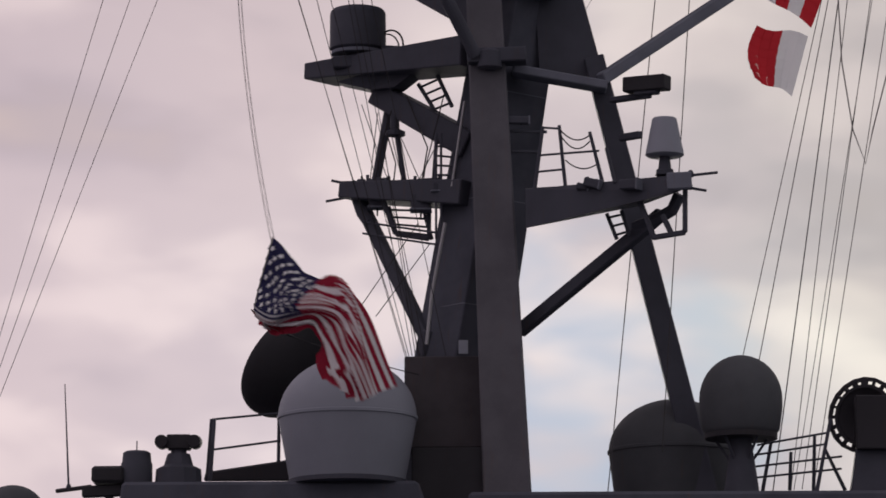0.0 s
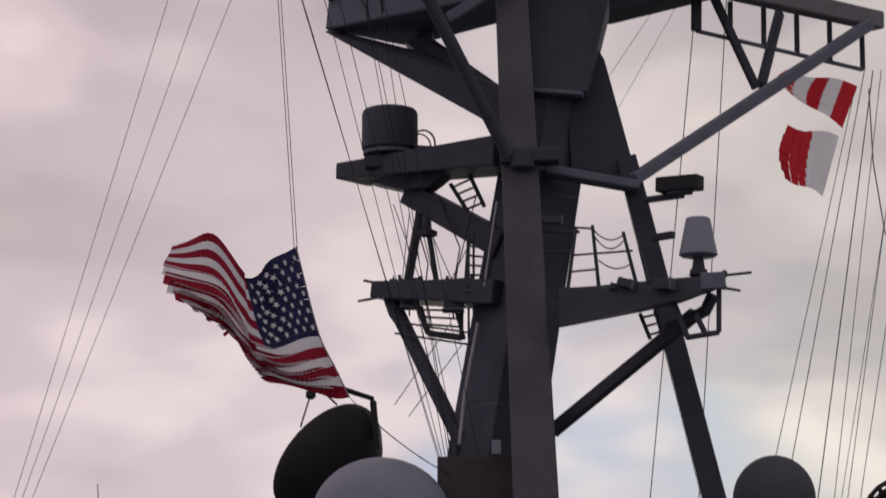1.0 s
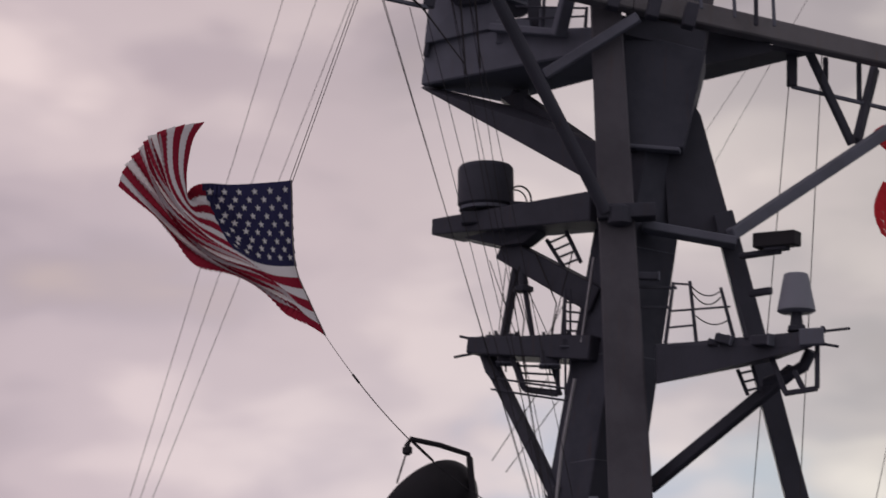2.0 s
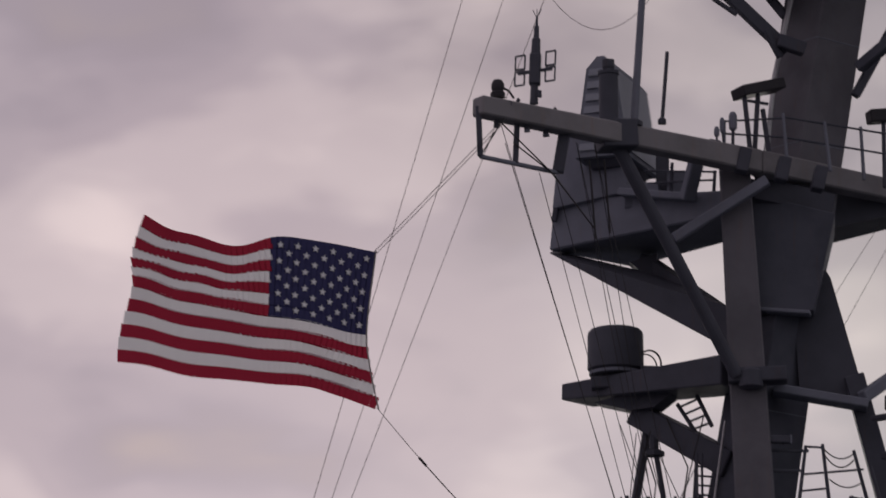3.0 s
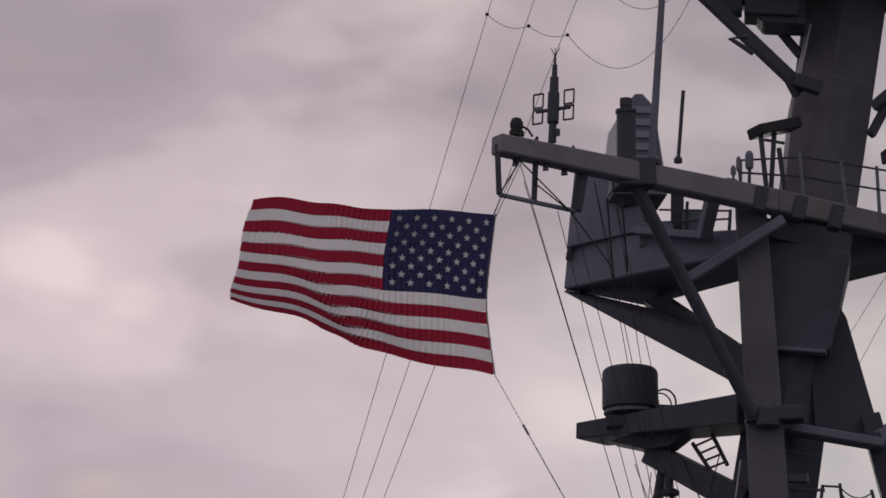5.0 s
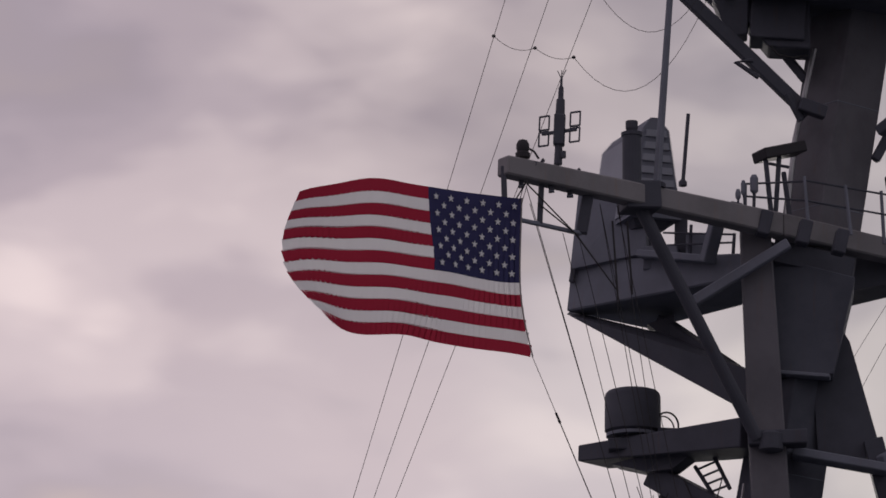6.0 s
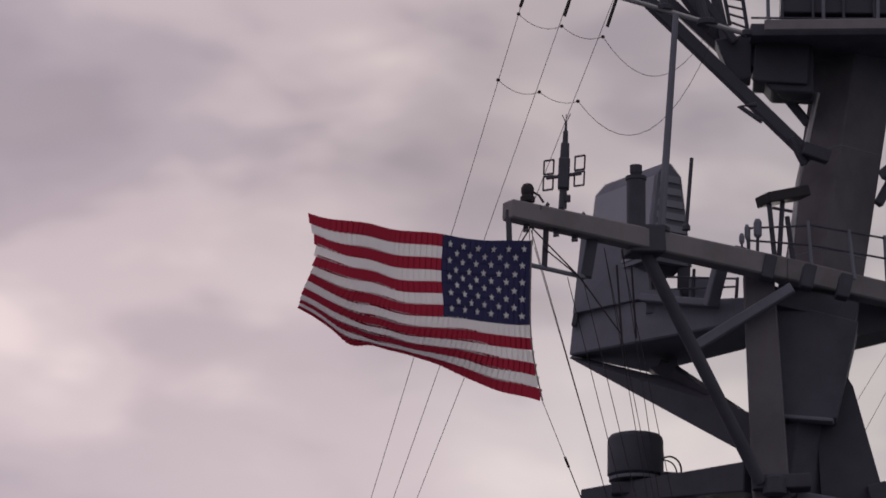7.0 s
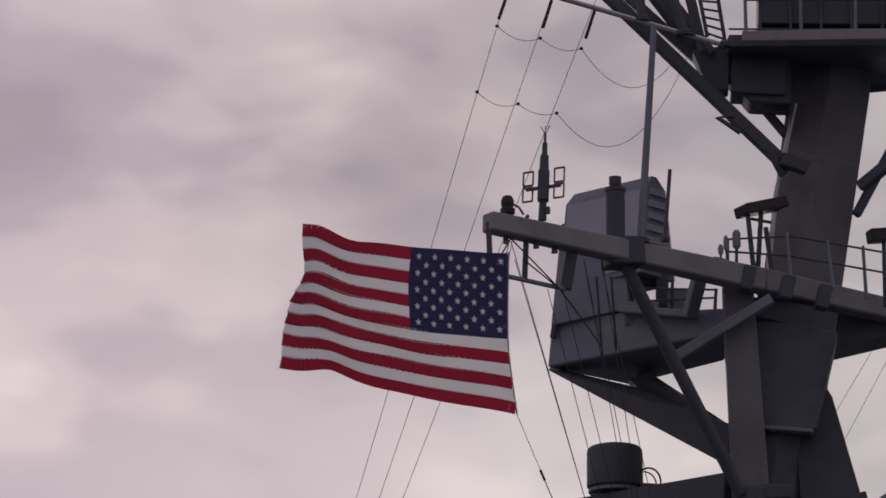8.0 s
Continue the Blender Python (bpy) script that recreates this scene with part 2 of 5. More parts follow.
def tube(p, q, r, r2=None, n=12, bm=None):
    bm = bm or bmesh.new()
    p, q = V(p), V(q)
    d, s, u = side_axes(p, q, (0, 0, 1) if abs((q - p).normalized().z) < 0.95 else (0, 1, 0))
    rings = []
    for c, a in ((p, r), (q, r if r2 is None else r2)):
        rings.append([bm.verts.new(c + a * (s * math.cos(2 * math.pi * k / n) + u * math.sin(2 * math.pi * k / n))) for k in range(n)])
    bm.faces.new(rings[0]), bm.faces.new(rings[1])
    for k in range(n):
        bm.faces.new((rings[0][k], rings[0][(k + 1) % n], rings[1][(k + 1) % n], rings[1][k]))
    return bm


def lathe(at, profile, n=40, bm=None, axis=None):
    """A turned body: profile of (radius, height) from the bottom up, about the upright (or another axis) through at."""
    bm = bm or bmesh.new()
    turn = V((0, 0, 1)).rotation_difference(V(axis)).to_matrix() if axis else Matrix.Identity(3)
    rings = []
    for r, z in profile:
        if r < 1e-4:
            rings.append([bm.verts.new(V(at) + turn @ V((0, 0, z)))])
        else:
            rings.append([bm.verts.new(V(at) + turn @ V((r * math.cos(2 * math.pi * k / n), r * math.sin(2 * math.pi * k / n), z))) for k in range(n)])
    for a, b in zip(rings, rings[1:]):
        for k in range(n):
            j = (k + 1) % n
            if len(a) == 1:
                bm.faces.new((a[0], b[j], b[k]))
            elif len(b) == 1:
                bm.faces.new((a[k], a[j], b[0]))
            else:
                bm.faces.new((a[k], a[j], b[j], b[k]))
    for end in (rings[0], rings[-1]):
        if len(end) > 1:
            bm.faces.new(end)
    return bm


def prism(bottom, top, bm=None, bevel=0.0):
    """A solid between two polygons with as many corners each."""
    bm = bm or bmesh.new()
    a, b = [bm.verts.new(p) for p in bottom], [bm.verts.new(p) for p in top]
    faces = [bm.faces.new(a), bm.faces.new(b)]
    for k in range(len(a)):
        j = (k + 1) % len(a)
        faces.append(bm.faces.new((a[k], a[j], b[j], b[k])))
    if bevel:
        bmesh.ops.bevel(bm, geom=list({e for f in faces for e in f.edges}), offset=bevel, segments=1, affect="EDGES", profile=0.5)
    return bm


def slab(points, thick, way=(0, 1, 0)):
    """A flat plate: the outline given, thick along way."""
    w = V(way).normalized() * thick
    return prism([V(p) - w / 2 for p in points], [V(p) + w / 2 for p in points])


def strand(points, r, n=5, bm=None):
    """A rope or pipe along a line of places."""
    bm = bm or bmesh.new()
    pts = [V(p) for p in points]
    rings = []
    for k, p in enumerate(pts):
        d = (pts[min(k + 1, len(pts) - 1)] - pts[max(k - 1, 0)]).normalized()
        s = d.cross(V((0, 1, 0.01))).normalized()
        u = s.cross(d)
        rings.append([bm.verts.new(p + r * (s * math.cos(2 * math.pi * i / n) + u * math.sin(2 * math.pi * i / n))) for i in range(n)])
    for a, b in zip(rings, rings[1:]):
        for i in range(n):
            bm.faces.new((a[i], a[(i + 1) % n], b[(i + 1) % n], b[i]))
    bm.faces.new(rings[0]), bm.faces.new(rings[-1])
    return bm


def sag(p, q, drop, n=14):
    return [V(p).lerp(V(q), k / n) - V((0, 0, drop * 4 * (k / n) * (1 - k / n))) for k in range(n + 1)]


# ---- the large structure ----
def build_setting():
    bm = bmesh.new()
    bmesh.ops.create_grid(bm, x_segments=60, y_segments=60, size=4000)
    sea = part("water", bm, WATER)
    tagged(sea, "dark rippled harbour water under an overcast sky", "water", kind="structure")
    # hull and deckhouses under the mast
    hull = bmesh.new()
    prism([(-40, 84, -0.3), (46, 82, -0.3), (46, 100, -0.3), (-40, 98, -0.3)], [(-46, 82, 8.5), (48, 80, 8.5), (48, 102, 8.5), (-46, 100, 8.5)], hull, 0.1)
    tagged(part("hull", hull, GREY), "long haze grey warship hull lying in the water", "ship hull", kind="structure")
    house = bmesh.new()
    z = LEFT_DECK_Z
    prism([(-7.4, 88, 8.5), (1.8, 88, 8.5), (1.8, 96, 8.5), (-7.4, 96, 8.5)], [(-6.4, 88.2, z), (-1.2, 88.2, z), (-1.2, 95, z), (-6.4, 95, z)], house, 0.06)
    tagged(part("deckhouse_1", house, MID), "dark grey deckhouse with a flat roof carrying antennas", "deckhouse", kind="structure")
    house = bmesh.new()
    z = RIGHT_DECK_Z
    prism([(-0.3, 87, 8.5), (13, 87, 8.5), (13, 96, 8.5), (-0.3, 96, 8.5)], [(-0.3, 87.5, z), (12, 87.5, z), (12, 95, z), (-0.3, 95, z)], house, 0.06)
    tagged(part("deckhouse_2", house, MID), "dark grey deckhouse roof behind the mast foot", "deckhouse", kind="structure")


LEFT_DECK_Z = 17.25
RIGHT_DECK_Z = 16.96
build_setting()


def build_mast():
    foot = V((-0.9, 90.2, RIGHT_DECK_Z))
    mast = thing("mast", foot, "dark grey raked steel warship mast with yards and braced platforms", "ship mast")
    # raked trunk: a tapering box, in two lengths
    low, knee, high = V((-1.02, 90.70, 18.01)), V((0.77, 90.50, 27.56)), V((2.01, 90.90, 35.47))
    low.z = RIGHT_DECK_Z - 0.2
    part("trunk", beam(low, knee, 1.15, 1.35, 0.98, 1.1, up=(1, 1, 0)), MID, mast, "broad raked box trunk")
    part("topmast", beam(knee, high, 0.98, 1.1, 1.08, 1.1, up=(1, 1, 0)), POST, mast, "dark upper mast trunk")
    part("cable_pipe", strand([(0.57, 90.10, 30.82), (0.96, 90.20, 32.58)], 0.05, 8), STEEL, mast, "bright pipe up the trunk edge")
    part("cable_pipe", strand([(0.40, 89.90, 29.33), (0.57, 90.10, 30.82)], 0.05, 8), STEEL, mast, "bright pipe up the trunk edge")
    part("flange", beam(V((0.11, 89.75, 26.36)), V((1.14, 89.65, 26.25)), 0.3, 0.07), GREY, mast, "narrow plate across the trunk")
    part("trunk_head", prism([(0.18, 89.62, 26.30), (1.20, 89.62, 26.30), (1.20, 90.9, 26.30), (0.18, 90.9, 26.30)],
                             [(0.12, 89.62, 28.50), (1.62, 89.62, 28.10), (1.62, 90.9, 28.0), (0.12, 90.9, 28.45)], None, 0.02), MID, mast, "flat-faced plated box under the yard")
    # front post, nearly upright
    a, b = V((0.36, 89.25, 18.62)), V((-0.19, 89.38, 28.90))
    a.z = RIGHT_DECK_Z - 0.2
    part("front_post", beam(a, b, 0.86, 0.6, 0.56, 0.5, up=(0, 1, 0), bevel=0.03), POST, mast, "lighter grey upright box post")
    # rear leg and its gusset plate
    part("leg", beam((1.90, 90.20, 25.20), (3.93, 90.60, 17.03), 0.36, 0.45, 0.44, 0.45, up=(0, 1, 0)), DARK, mast, "straight raked mast leg")
    part("gusset", slab([(0.80, 90.30, 27.22), (1.42, 90.30, 27.20), (1.52, 90.30, 27.03), (2.10, 90.30, 24.82), (0.92, 90.30, 25.01)], 0.22), DARK, mast)
    part("crosspiece", beam((0.44, 89.75, 24.88), (2.14, 89.80, 24.57), 0.5, 0.16), GREY, mast, "flat cross beam between trunk and leg")
    part("collar", beam((-0.36, 89.10, 24.98), (0.70, 89.10, 25.01), 0.5, 0.26), DARK, mast)
    part("socket", lathe((0.05, 88.95, 24.91), [(0.12, -0.18), (0.22, -0.14), (0.22, 0.14), (0.12, 0.2)], 14), DARK, mast)
    # struts and braces
    part("long_strut", beam((2.04, 89.90, 24.74), (6.59, 94.60, 28.72), 0.19, 0.22), GREY, mast, "long light grey diagonal strut")
    part("lower_strut", beam((0.54, 89.80, 20.12), (3.10, 88.10, 21.95), 0.2, 0.22), DARK, mast, "slim diagonal strut under the platform")
    part("lower_brace", beam((-2.37, 91.60, 22.78), (-1.11, 90.40, 20.06), 0.2, 0.22), DARK, mast, "slim diagonal brace under the platform")
    part("brace_foot", beam((-1.11, 90.40, 20.25), (-1.16, 90.50, 19.70), 0.24, 0.26), DARK, mast)
    part("drum_strut", beam((-2.08, 91.60, 24.86), (-0.31, 90.30, 23.61), 0.36, 0.42, 0.42, 0.5), DARK, mast, "thick diagonal strut under the drum platform")
    part("base_box", beam((-0.77, 90.10, 19.64), (-0.77, 90.10, 18.00), 1.45, 1.2, up=(0, 1, 0)), SOOT, mast, "boxed foot of the trunk")
    part("foot_cabinet", beam((-0.70, 89.70, 17.95), (-0.70, 89.70, 16.94), 1.3, 1.2, up=(0, 1, 0)), BLACK, mast)
    part("pipe", strand([(-0.77, 89.65, 22.08), (-1.01, 89.80, 20.82), (-1.11, 89.80, 19.90)], 0.035, 8), STEEL, mast, "bright cable pipe")
    part("pipe", strand([(-0.43, 89.90, 24.35), (-0.66, 89.90, 22.79)], 0.025, 8), STEEL, mast)
    for dx in (-0.04, 0.05):
        top, end = V((-0.91, 90.10, 23.81)), V((-0.91, 90.10, 21.86))
        shift = V((dx, 0, 0))
        part("pipe", strand([top + shift, end + shift], 0.022, 6), DARK, mast)
    for drop in (0.0, 0.22):
        lift = V((0.1 * drop, 0, -drop))
        part("platform_rail", strand([V((-2.35, 91.30, 22.41)) + lift, V((-1.71, 90.80, 22.22)) + lift, V((-0.95, 90.20, 22.00)) + lift], 0.02, 6), DARK, mast)
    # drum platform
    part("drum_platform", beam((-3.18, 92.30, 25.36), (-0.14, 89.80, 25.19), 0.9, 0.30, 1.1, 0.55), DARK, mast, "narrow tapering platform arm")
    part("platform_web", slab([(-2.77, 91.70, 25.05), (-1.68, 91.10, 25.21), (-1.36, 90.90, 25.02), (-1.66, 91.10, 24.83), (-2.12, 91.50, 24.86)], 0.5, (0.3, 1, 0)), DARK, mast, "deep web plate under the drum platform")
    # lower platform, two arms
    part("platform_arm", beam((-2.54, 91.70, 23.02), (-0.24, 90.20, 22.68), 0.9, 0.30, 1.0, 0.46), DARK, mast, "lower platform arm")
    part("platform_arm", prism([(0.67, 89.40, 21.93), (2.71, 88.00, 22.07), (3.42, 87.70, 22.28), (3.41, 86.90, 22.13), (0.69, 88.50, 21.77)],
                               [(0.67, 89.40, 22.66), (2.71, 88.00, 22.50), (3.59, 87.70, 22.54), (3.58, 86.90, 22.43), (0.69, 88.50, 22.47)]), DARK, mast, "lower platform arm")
    part("platform_end", beam((3.17, 86.85, 22.28), (3.60, 86.85, 22.30), 0.16, 0.3), GREY, mast, "pale end plate of the platform")
    part("curved_bracket", strand([(3.40, 87.70, 22.21), (3.27, 87.80, 21.95), (3.06, 88.00, 21.86), (2.63, 88.40, 21.76)], 0.11, 8), DARK, mast)
    part("curved_bracket", strand([(-2.45, 91.60, 22.93), (-2.34, 91.50, 22.60), (-2.20, 91.40, 22.40)], 0.12, 8), DARK, mast)
    # the yard
    inner = V((0.22, 89.10, 28.93))
    part("yard", beam((-4.63, 85.50, 29.12), inner, 0.34, 0.34, 0.38, 0.42, bevel=0.03), YARD, mast, "grey box yardarm")
    part("yard", beam(inner, (6.79, 95.20, 28.91), 0.38, 0.42, 0.34, 0.34, bevel=0.03), YARD, mast, "grey box yardarm")
    # dark sleeves for the shaded stretches of yard below the stanchion feet
    part("clamp", beam((-0.69, 88.75, 29.06), (-0.47, 88.78, 29.02), 0.34, 0.44), DARK, mast)
    part("clamp", beam((-0.14, 88.75, 28.91), (0.08, 88.78, 28.86), 0.34, 0.44), DARK, mast)
    part("clamp", beam((0.57, 88.75, 28.73), (0.79, 88.78, 28.68), 0.34, 0.44), DARK, mast)
    part("clamp", beam((1.22, 88.75, 28.55), (1.44, 88.78, 28.50), 0.34, 0.44), DARK, mast)
    part("yard_joint", beam((-2.58, 87.30, 29.01), (-1.96, 87.50, 29.05), 0.62, 0.5), DARK, mast, "dark clamp round the yard")
    part("bollard", lathe((-2.39, 87.20, 29.25), [(0.17, -0.2), (0.17, 0.85), (0.19, 0.86), (0.19, 0.92), (0.09, 0.95), (0.11, 1.0), (0.11, 1.13), (0.0, 1.16)], 18), DARK, mast, "dark upright cylinder on the yard")
    part("yard_strut", tube((-2.25, 87.40, 28.86), (-0.20, 88.90, 24.97), 0.12, 0.12, 14), DARK, mast, "dark tubular strut from yard to post")
    part("short_strut", beam((-1.29, 89.10, 27.55), (0.41, 88.75, 28.52), 0.15, 0.19), GREY, mast, "short pale strut")
    part("web", beam((-0.84, 89.40, 29.21), (-1.06, 89.80, 28.45), 0.25, 0.2), GREY, mast)
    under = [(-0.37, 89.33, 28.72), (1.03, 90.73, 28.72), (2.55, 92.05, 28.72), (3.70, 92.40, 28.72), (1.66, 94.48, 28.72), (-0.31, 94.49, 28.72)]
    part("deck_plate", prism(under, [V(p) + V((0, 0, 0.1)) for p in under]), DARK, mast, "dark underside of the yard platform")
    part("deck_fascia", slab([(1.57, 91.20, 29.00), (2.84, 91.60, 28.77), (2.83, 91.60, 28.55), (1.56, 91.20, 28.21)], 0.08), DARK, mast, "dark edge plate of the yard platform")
    # added dark box: stands in for the shade on the trunk below the yard
    part("yard_seat", prism([(0.16, 89.45, 28.37), (1.56, 89.90, 28.15), (1.56, 90.90, 27.86), (0.20, 90.30, 28.02)], [(0.17, 89.45, 28.79), (1.63, 89.90, 28.52), (1.61, 90.90, 28.29), (0.21, 90.30, 28.58)]), DARK, mast, "dark box added under the yard for the shade on the trunk")
    for k in range(3):
        f = (k + 1) / 4
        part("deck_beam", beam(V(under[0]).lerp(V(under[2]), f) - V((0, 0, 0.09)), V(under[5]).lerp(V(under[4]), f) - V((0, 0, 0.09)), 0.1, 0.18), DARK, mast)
    # sponson for the turning radar
    a, b, c, d = (-3.68, 91.90, 28.04), (-2.14, 93.20, 28.00), (-0.39, 91.30, 27.99), (-0.35, 89.70, 28.14)
    a2, b2, c2, d2 = (-3.58, 91.90, 29.02), (-2.05, 93.20, 28.98), (-0.36, 91.30, 28.56), (-0.34, 89.70, 28.59)
    part("sponson", prism([a, b, c, d], [a2, b2, c2, d2], None, 0.03), GREY, mast, "flared grey plated radar sponson")
    part("sponson_screen", prism([(-3.59, 91.70, 28.80), (-2.16, 90.90, 28.91), (-2.10, 91.30, 28.85), (-3.51, 92.10, 28.76)], [(-3.43, 91.70, 30.31), (-2.23, 90.90, 30.17), (-2.19, 91.30, 30.10), (-3.37, 92.10, 30.26)]), GREY, mast, "tall grey screen on the sponson")
    part("sponson_stiffener", beam((-3.32, 91.70, 29.94), (-3.57, 91.75, 28.55), 0.1, 0.1), DARK, mast)
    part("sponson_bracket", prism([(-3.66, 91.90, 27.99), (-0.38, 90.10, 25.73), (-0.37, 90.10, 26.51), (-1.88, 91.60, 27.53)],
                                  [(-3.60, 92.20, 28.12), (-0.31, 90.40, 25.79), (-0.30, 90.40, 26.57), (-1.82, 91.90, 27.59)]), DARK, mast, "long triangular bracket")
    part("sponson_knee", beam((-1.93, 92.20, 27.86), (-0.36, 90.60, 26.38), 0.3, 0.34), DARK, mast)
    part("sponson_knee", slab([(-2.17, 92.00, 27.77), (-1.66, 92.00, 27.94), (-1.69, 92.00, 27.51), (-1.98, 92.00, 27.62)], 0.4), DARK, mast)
    for f in (0.18, 0.36, 0.54, 0.72, 0.9):
        p = low.lerp(knee, f)
        w = 1.15 + (0.98 - 1.15) * f
        part("trunk_band", beam(p - V((0, 0, 0.025)), p + V((0, 0, 0.025)), w + 0.012, 1.36 - 0.25 * f, up=(1, 1, 0)), GREY, mast)
    for f in (0.25, 0.5, 0.75):
        p = knee.lerp(high, f)
        part("trunk_band", beam(p - V((0, 0, 0.025)), p + V((0, 0, 0.025)), 1.005 + 0.08 * f, 1.12, up=(1, 1, 0)), GREY, mast)
    # yard end frames
    def end_frame(p, side):
        out, low_out, low_in, top_in = p
        part("frame_bar", beam(out, low_out, 0.08, 0.1), DARK, mast)
        part("frame_bar", beam(low_out, low_in, 0.08, 0.07), GREY, mast)
        part("frame_bar", beam(low_in, top_in, 0.16, 0.2), DARK, mast)
        for f in ((0.45,) if side < 0 else (0.2, 0.4, 0.6, 0.8)):
            part("frame_bar", beam(V(out).lerp(V(top_in), f), V(low_out).lerp(V(low_in), f), 0.09, 0.1), DARK, mast)
    end_frame(((-4.61, 85.50, 29.12), (-4.58, 85.50, 28.21), (-3.28, 86.70, 28.20), (-3.16, 86.70, 28.90)), -1)
    end_frame(((6.46, 95.20, 28.87), (6.47, 95.20, 27.96), (3.24, 92.60, 28.13), (3.25, 92.60, 28.80)), 1)
    part("yard_prop", beam((3.57, 92.80, 28.85), (4.37, 93.20, 27.15), 0.12, 0.16), DARK, mast)
    part("yard_prop", beam((4.86, 94.20, 28.86), (4.46, 93.30, 27.22), 0.14, 0.2), DARK, mast)
    # upper platform and its props
    part("top_platform", prism([(-0.28, 88.80, 33.28), (3.90, 88.40, 33.15), (4.16, 92.20, 33.52), (0.86, 92.20, 33.24), (-0.41, 91.80, 33.45)],
                               [(-0.28, 88.80, 33.50), (3.90, 88.40, 33.37), (4.17, 92.20, 33.85), (0.86, 92.20, 33.56), (-0.40, 91.80, 33.90)]), MID, mast, "upper mast platform")
    part("platform_rim", beam((-0.05, 88.45, 33.36), (3.95, 88.1, 33.26), 0.08, 0.2), YARD, mast, "pale rim plate of the upper platform")
    part("bracket_box", prism([(0.10, 89.5, 32.42), (0.86, 89.5, 32.38), (0.86, 90.3, 32.38), (0.10, 90.3, 32.42)], [(-0.66, 89.5, 33.40), (0.86, 89.5, 33.40), (0.86, 90.3, 33.40), (-0.66, 90.3, 33.40)], None, 0.03), DARK, mast, "dark bracket under the upper platform")
    part("platform_house", beam((1.71, 89.60, 33.68), (1.76, 89.60, 35.71), 2.9, 1.6, up=(0, 1, 0)), DARK, mast, "dark screened housing on the upper platform")
    for k in range(6):
        p = V((0.29, 88.78, 33.83)).lerp(V((3.07, 88.75, 33.79)), k / 5)
        part("screen_post", beam(p - V((0, 0, 0.35)), p + V((0, 0, 1.2)), 0.05, 0.06), MID, mast)
    part("top_strut", beam((-2.72, 89.00, 34.59), (0.81, 89.60, 31.16), 0.20, 0.23), DARK, mast, "heavy diagonal strut")
    part("strut_shoe", beam((0.64, 89.40, 31.30), (1.12, 89.50, 31.15), 0.22, 0.24), DARK, mast)
    part("top_prop", beam((-1.70, 89.80, 34.72), (-0.67, 90.30, 33.44), 0.2, 0.24), DARK, mast)
    part("top_prop", beam((0.27, 90.60, 32.78), (0.79, 90.30, 32.01), 0.14, 0.16), DARK, mast)
    part("top_prop", beam((2.87, 90.60, 32.07), (2.03, 90.20, 30.44), 0.14, 0.16), DARK, mast)
    part("top_prop", beam((2.89, 89.40, 31.43), (2.10, 89.90, 30.89), 0.2, 0.2), MID, mast)
    part("equipment_box", beam((0.31, 89.80, 33.44), (0.25, 89.80, 32.56), 1.0, 0.8, up=(0, 1, 0)), DARK, mast)
    part("equipment_box", beam((-0.59, 89.70, 33.45), (-0.46, 89.70, 32.63), 0.7, 0.6, 0.35, 0.5, up=(0, 1, 0)), DARK, mast)
    part("top_prop", beam((-2.38, 90.40, 35.03), (-0.55, 90.20, 33.19), 0.18, 0.2), DARK, mast)
    part("top_prop", beam((-1.01, 90.20, 34.95), (-0.69, 90.00, 33.35), 0.16, 0.16), DARK, mast)
    part("top_prop", beam((-1.45, 89.20, 34.53), (-0.56, 89.30, 33.30), 0.12, 0.14), DARK, mast)
    part("strut_fork", beam((0.42, 89.40, 31.52), (0.68, 89.50, 31.01), 0.12, 0.12), DARK, mast)
    part("cable", strand([(0.13, 89.50, 32.45), (0.28, 89.50, 32.26), (0.56, 89.60, 32.24), (0.81, 89.80, 32.34)], 0.02, 6), WIRE, mast)
    part("hook", strand([(-0.10, 88.90, 31.67), (-0.51, 88.90, 31.96), (-0.20, 88.90, 31.99)], 0.05, 6), DARK, mast)
    return mast


mast = build_mast()

# ---- antennas and fittings on the mast ----
def dome_profile(r, z0, height, n=9):
    return [(r * math.cos(math.pi / 2 * k / n), z0 + height * math.sin(math.pi / 2 * k / n)) for k in range(n + 1)]


def drum_antenna():
    at = V((-2.44, 91.50, 25.59))
    ob = thing("drum_antenna", at, "dark grey drum-shaped satellite antenna on a stubby pedestal", "antenna")
    part("shell", lathe(at, [(0.44, 0.02), (0.52, 0.08), (0.515, 0.72)] + [(0.515 - 0.12 * (1 - math.cos(a)), 0.72 + 0.12 * math.sin(a)) for a in (0.5, 1.0, 1.5)] + [(0.2, 0.86), (0.0, 0.87)], 40), DARK, ob, "rounded dark drum", True)
    part("rim", lathe(at, [(0.47, -0.03), (0.49, -0.03), (0.49, 0.03), (0.47, 0.03)], 40), GREY, ob)
    part("pedestal", lathe(at, [(0.30, -0.32), (0.26, -0.2), (0.22, -0.05), (0.22, 0.03)], 20), DARK, ob, "", True)
    part("foot_box", beam(at + V((-0.45, -0.1, -0.22)), at + V((0.35, -0.1, -0.2)), 0.5, 0.22), DARK, ob)
    part("motor_box", beam(at + V((0.45, -0.1, -0.05)), at + V((0.95, -0.1, -0.08)), 0.45, 0.28), DARK, ob)
    loop = [at + V((0.62 + 0.22 * math.cos(a), -0.15, 0.14 + 0.26 * math.sin(a))) for a in np.linspace(2.7, -0.9, 14)]
    part("cable", strand(loop, 0.018, 6), WIRE, ob, "looped black cable")
    part("cable", strand([p + V((-0.08, 0.1, -0.05)) for p in loop], 0.014, 6), WIRE, ob)


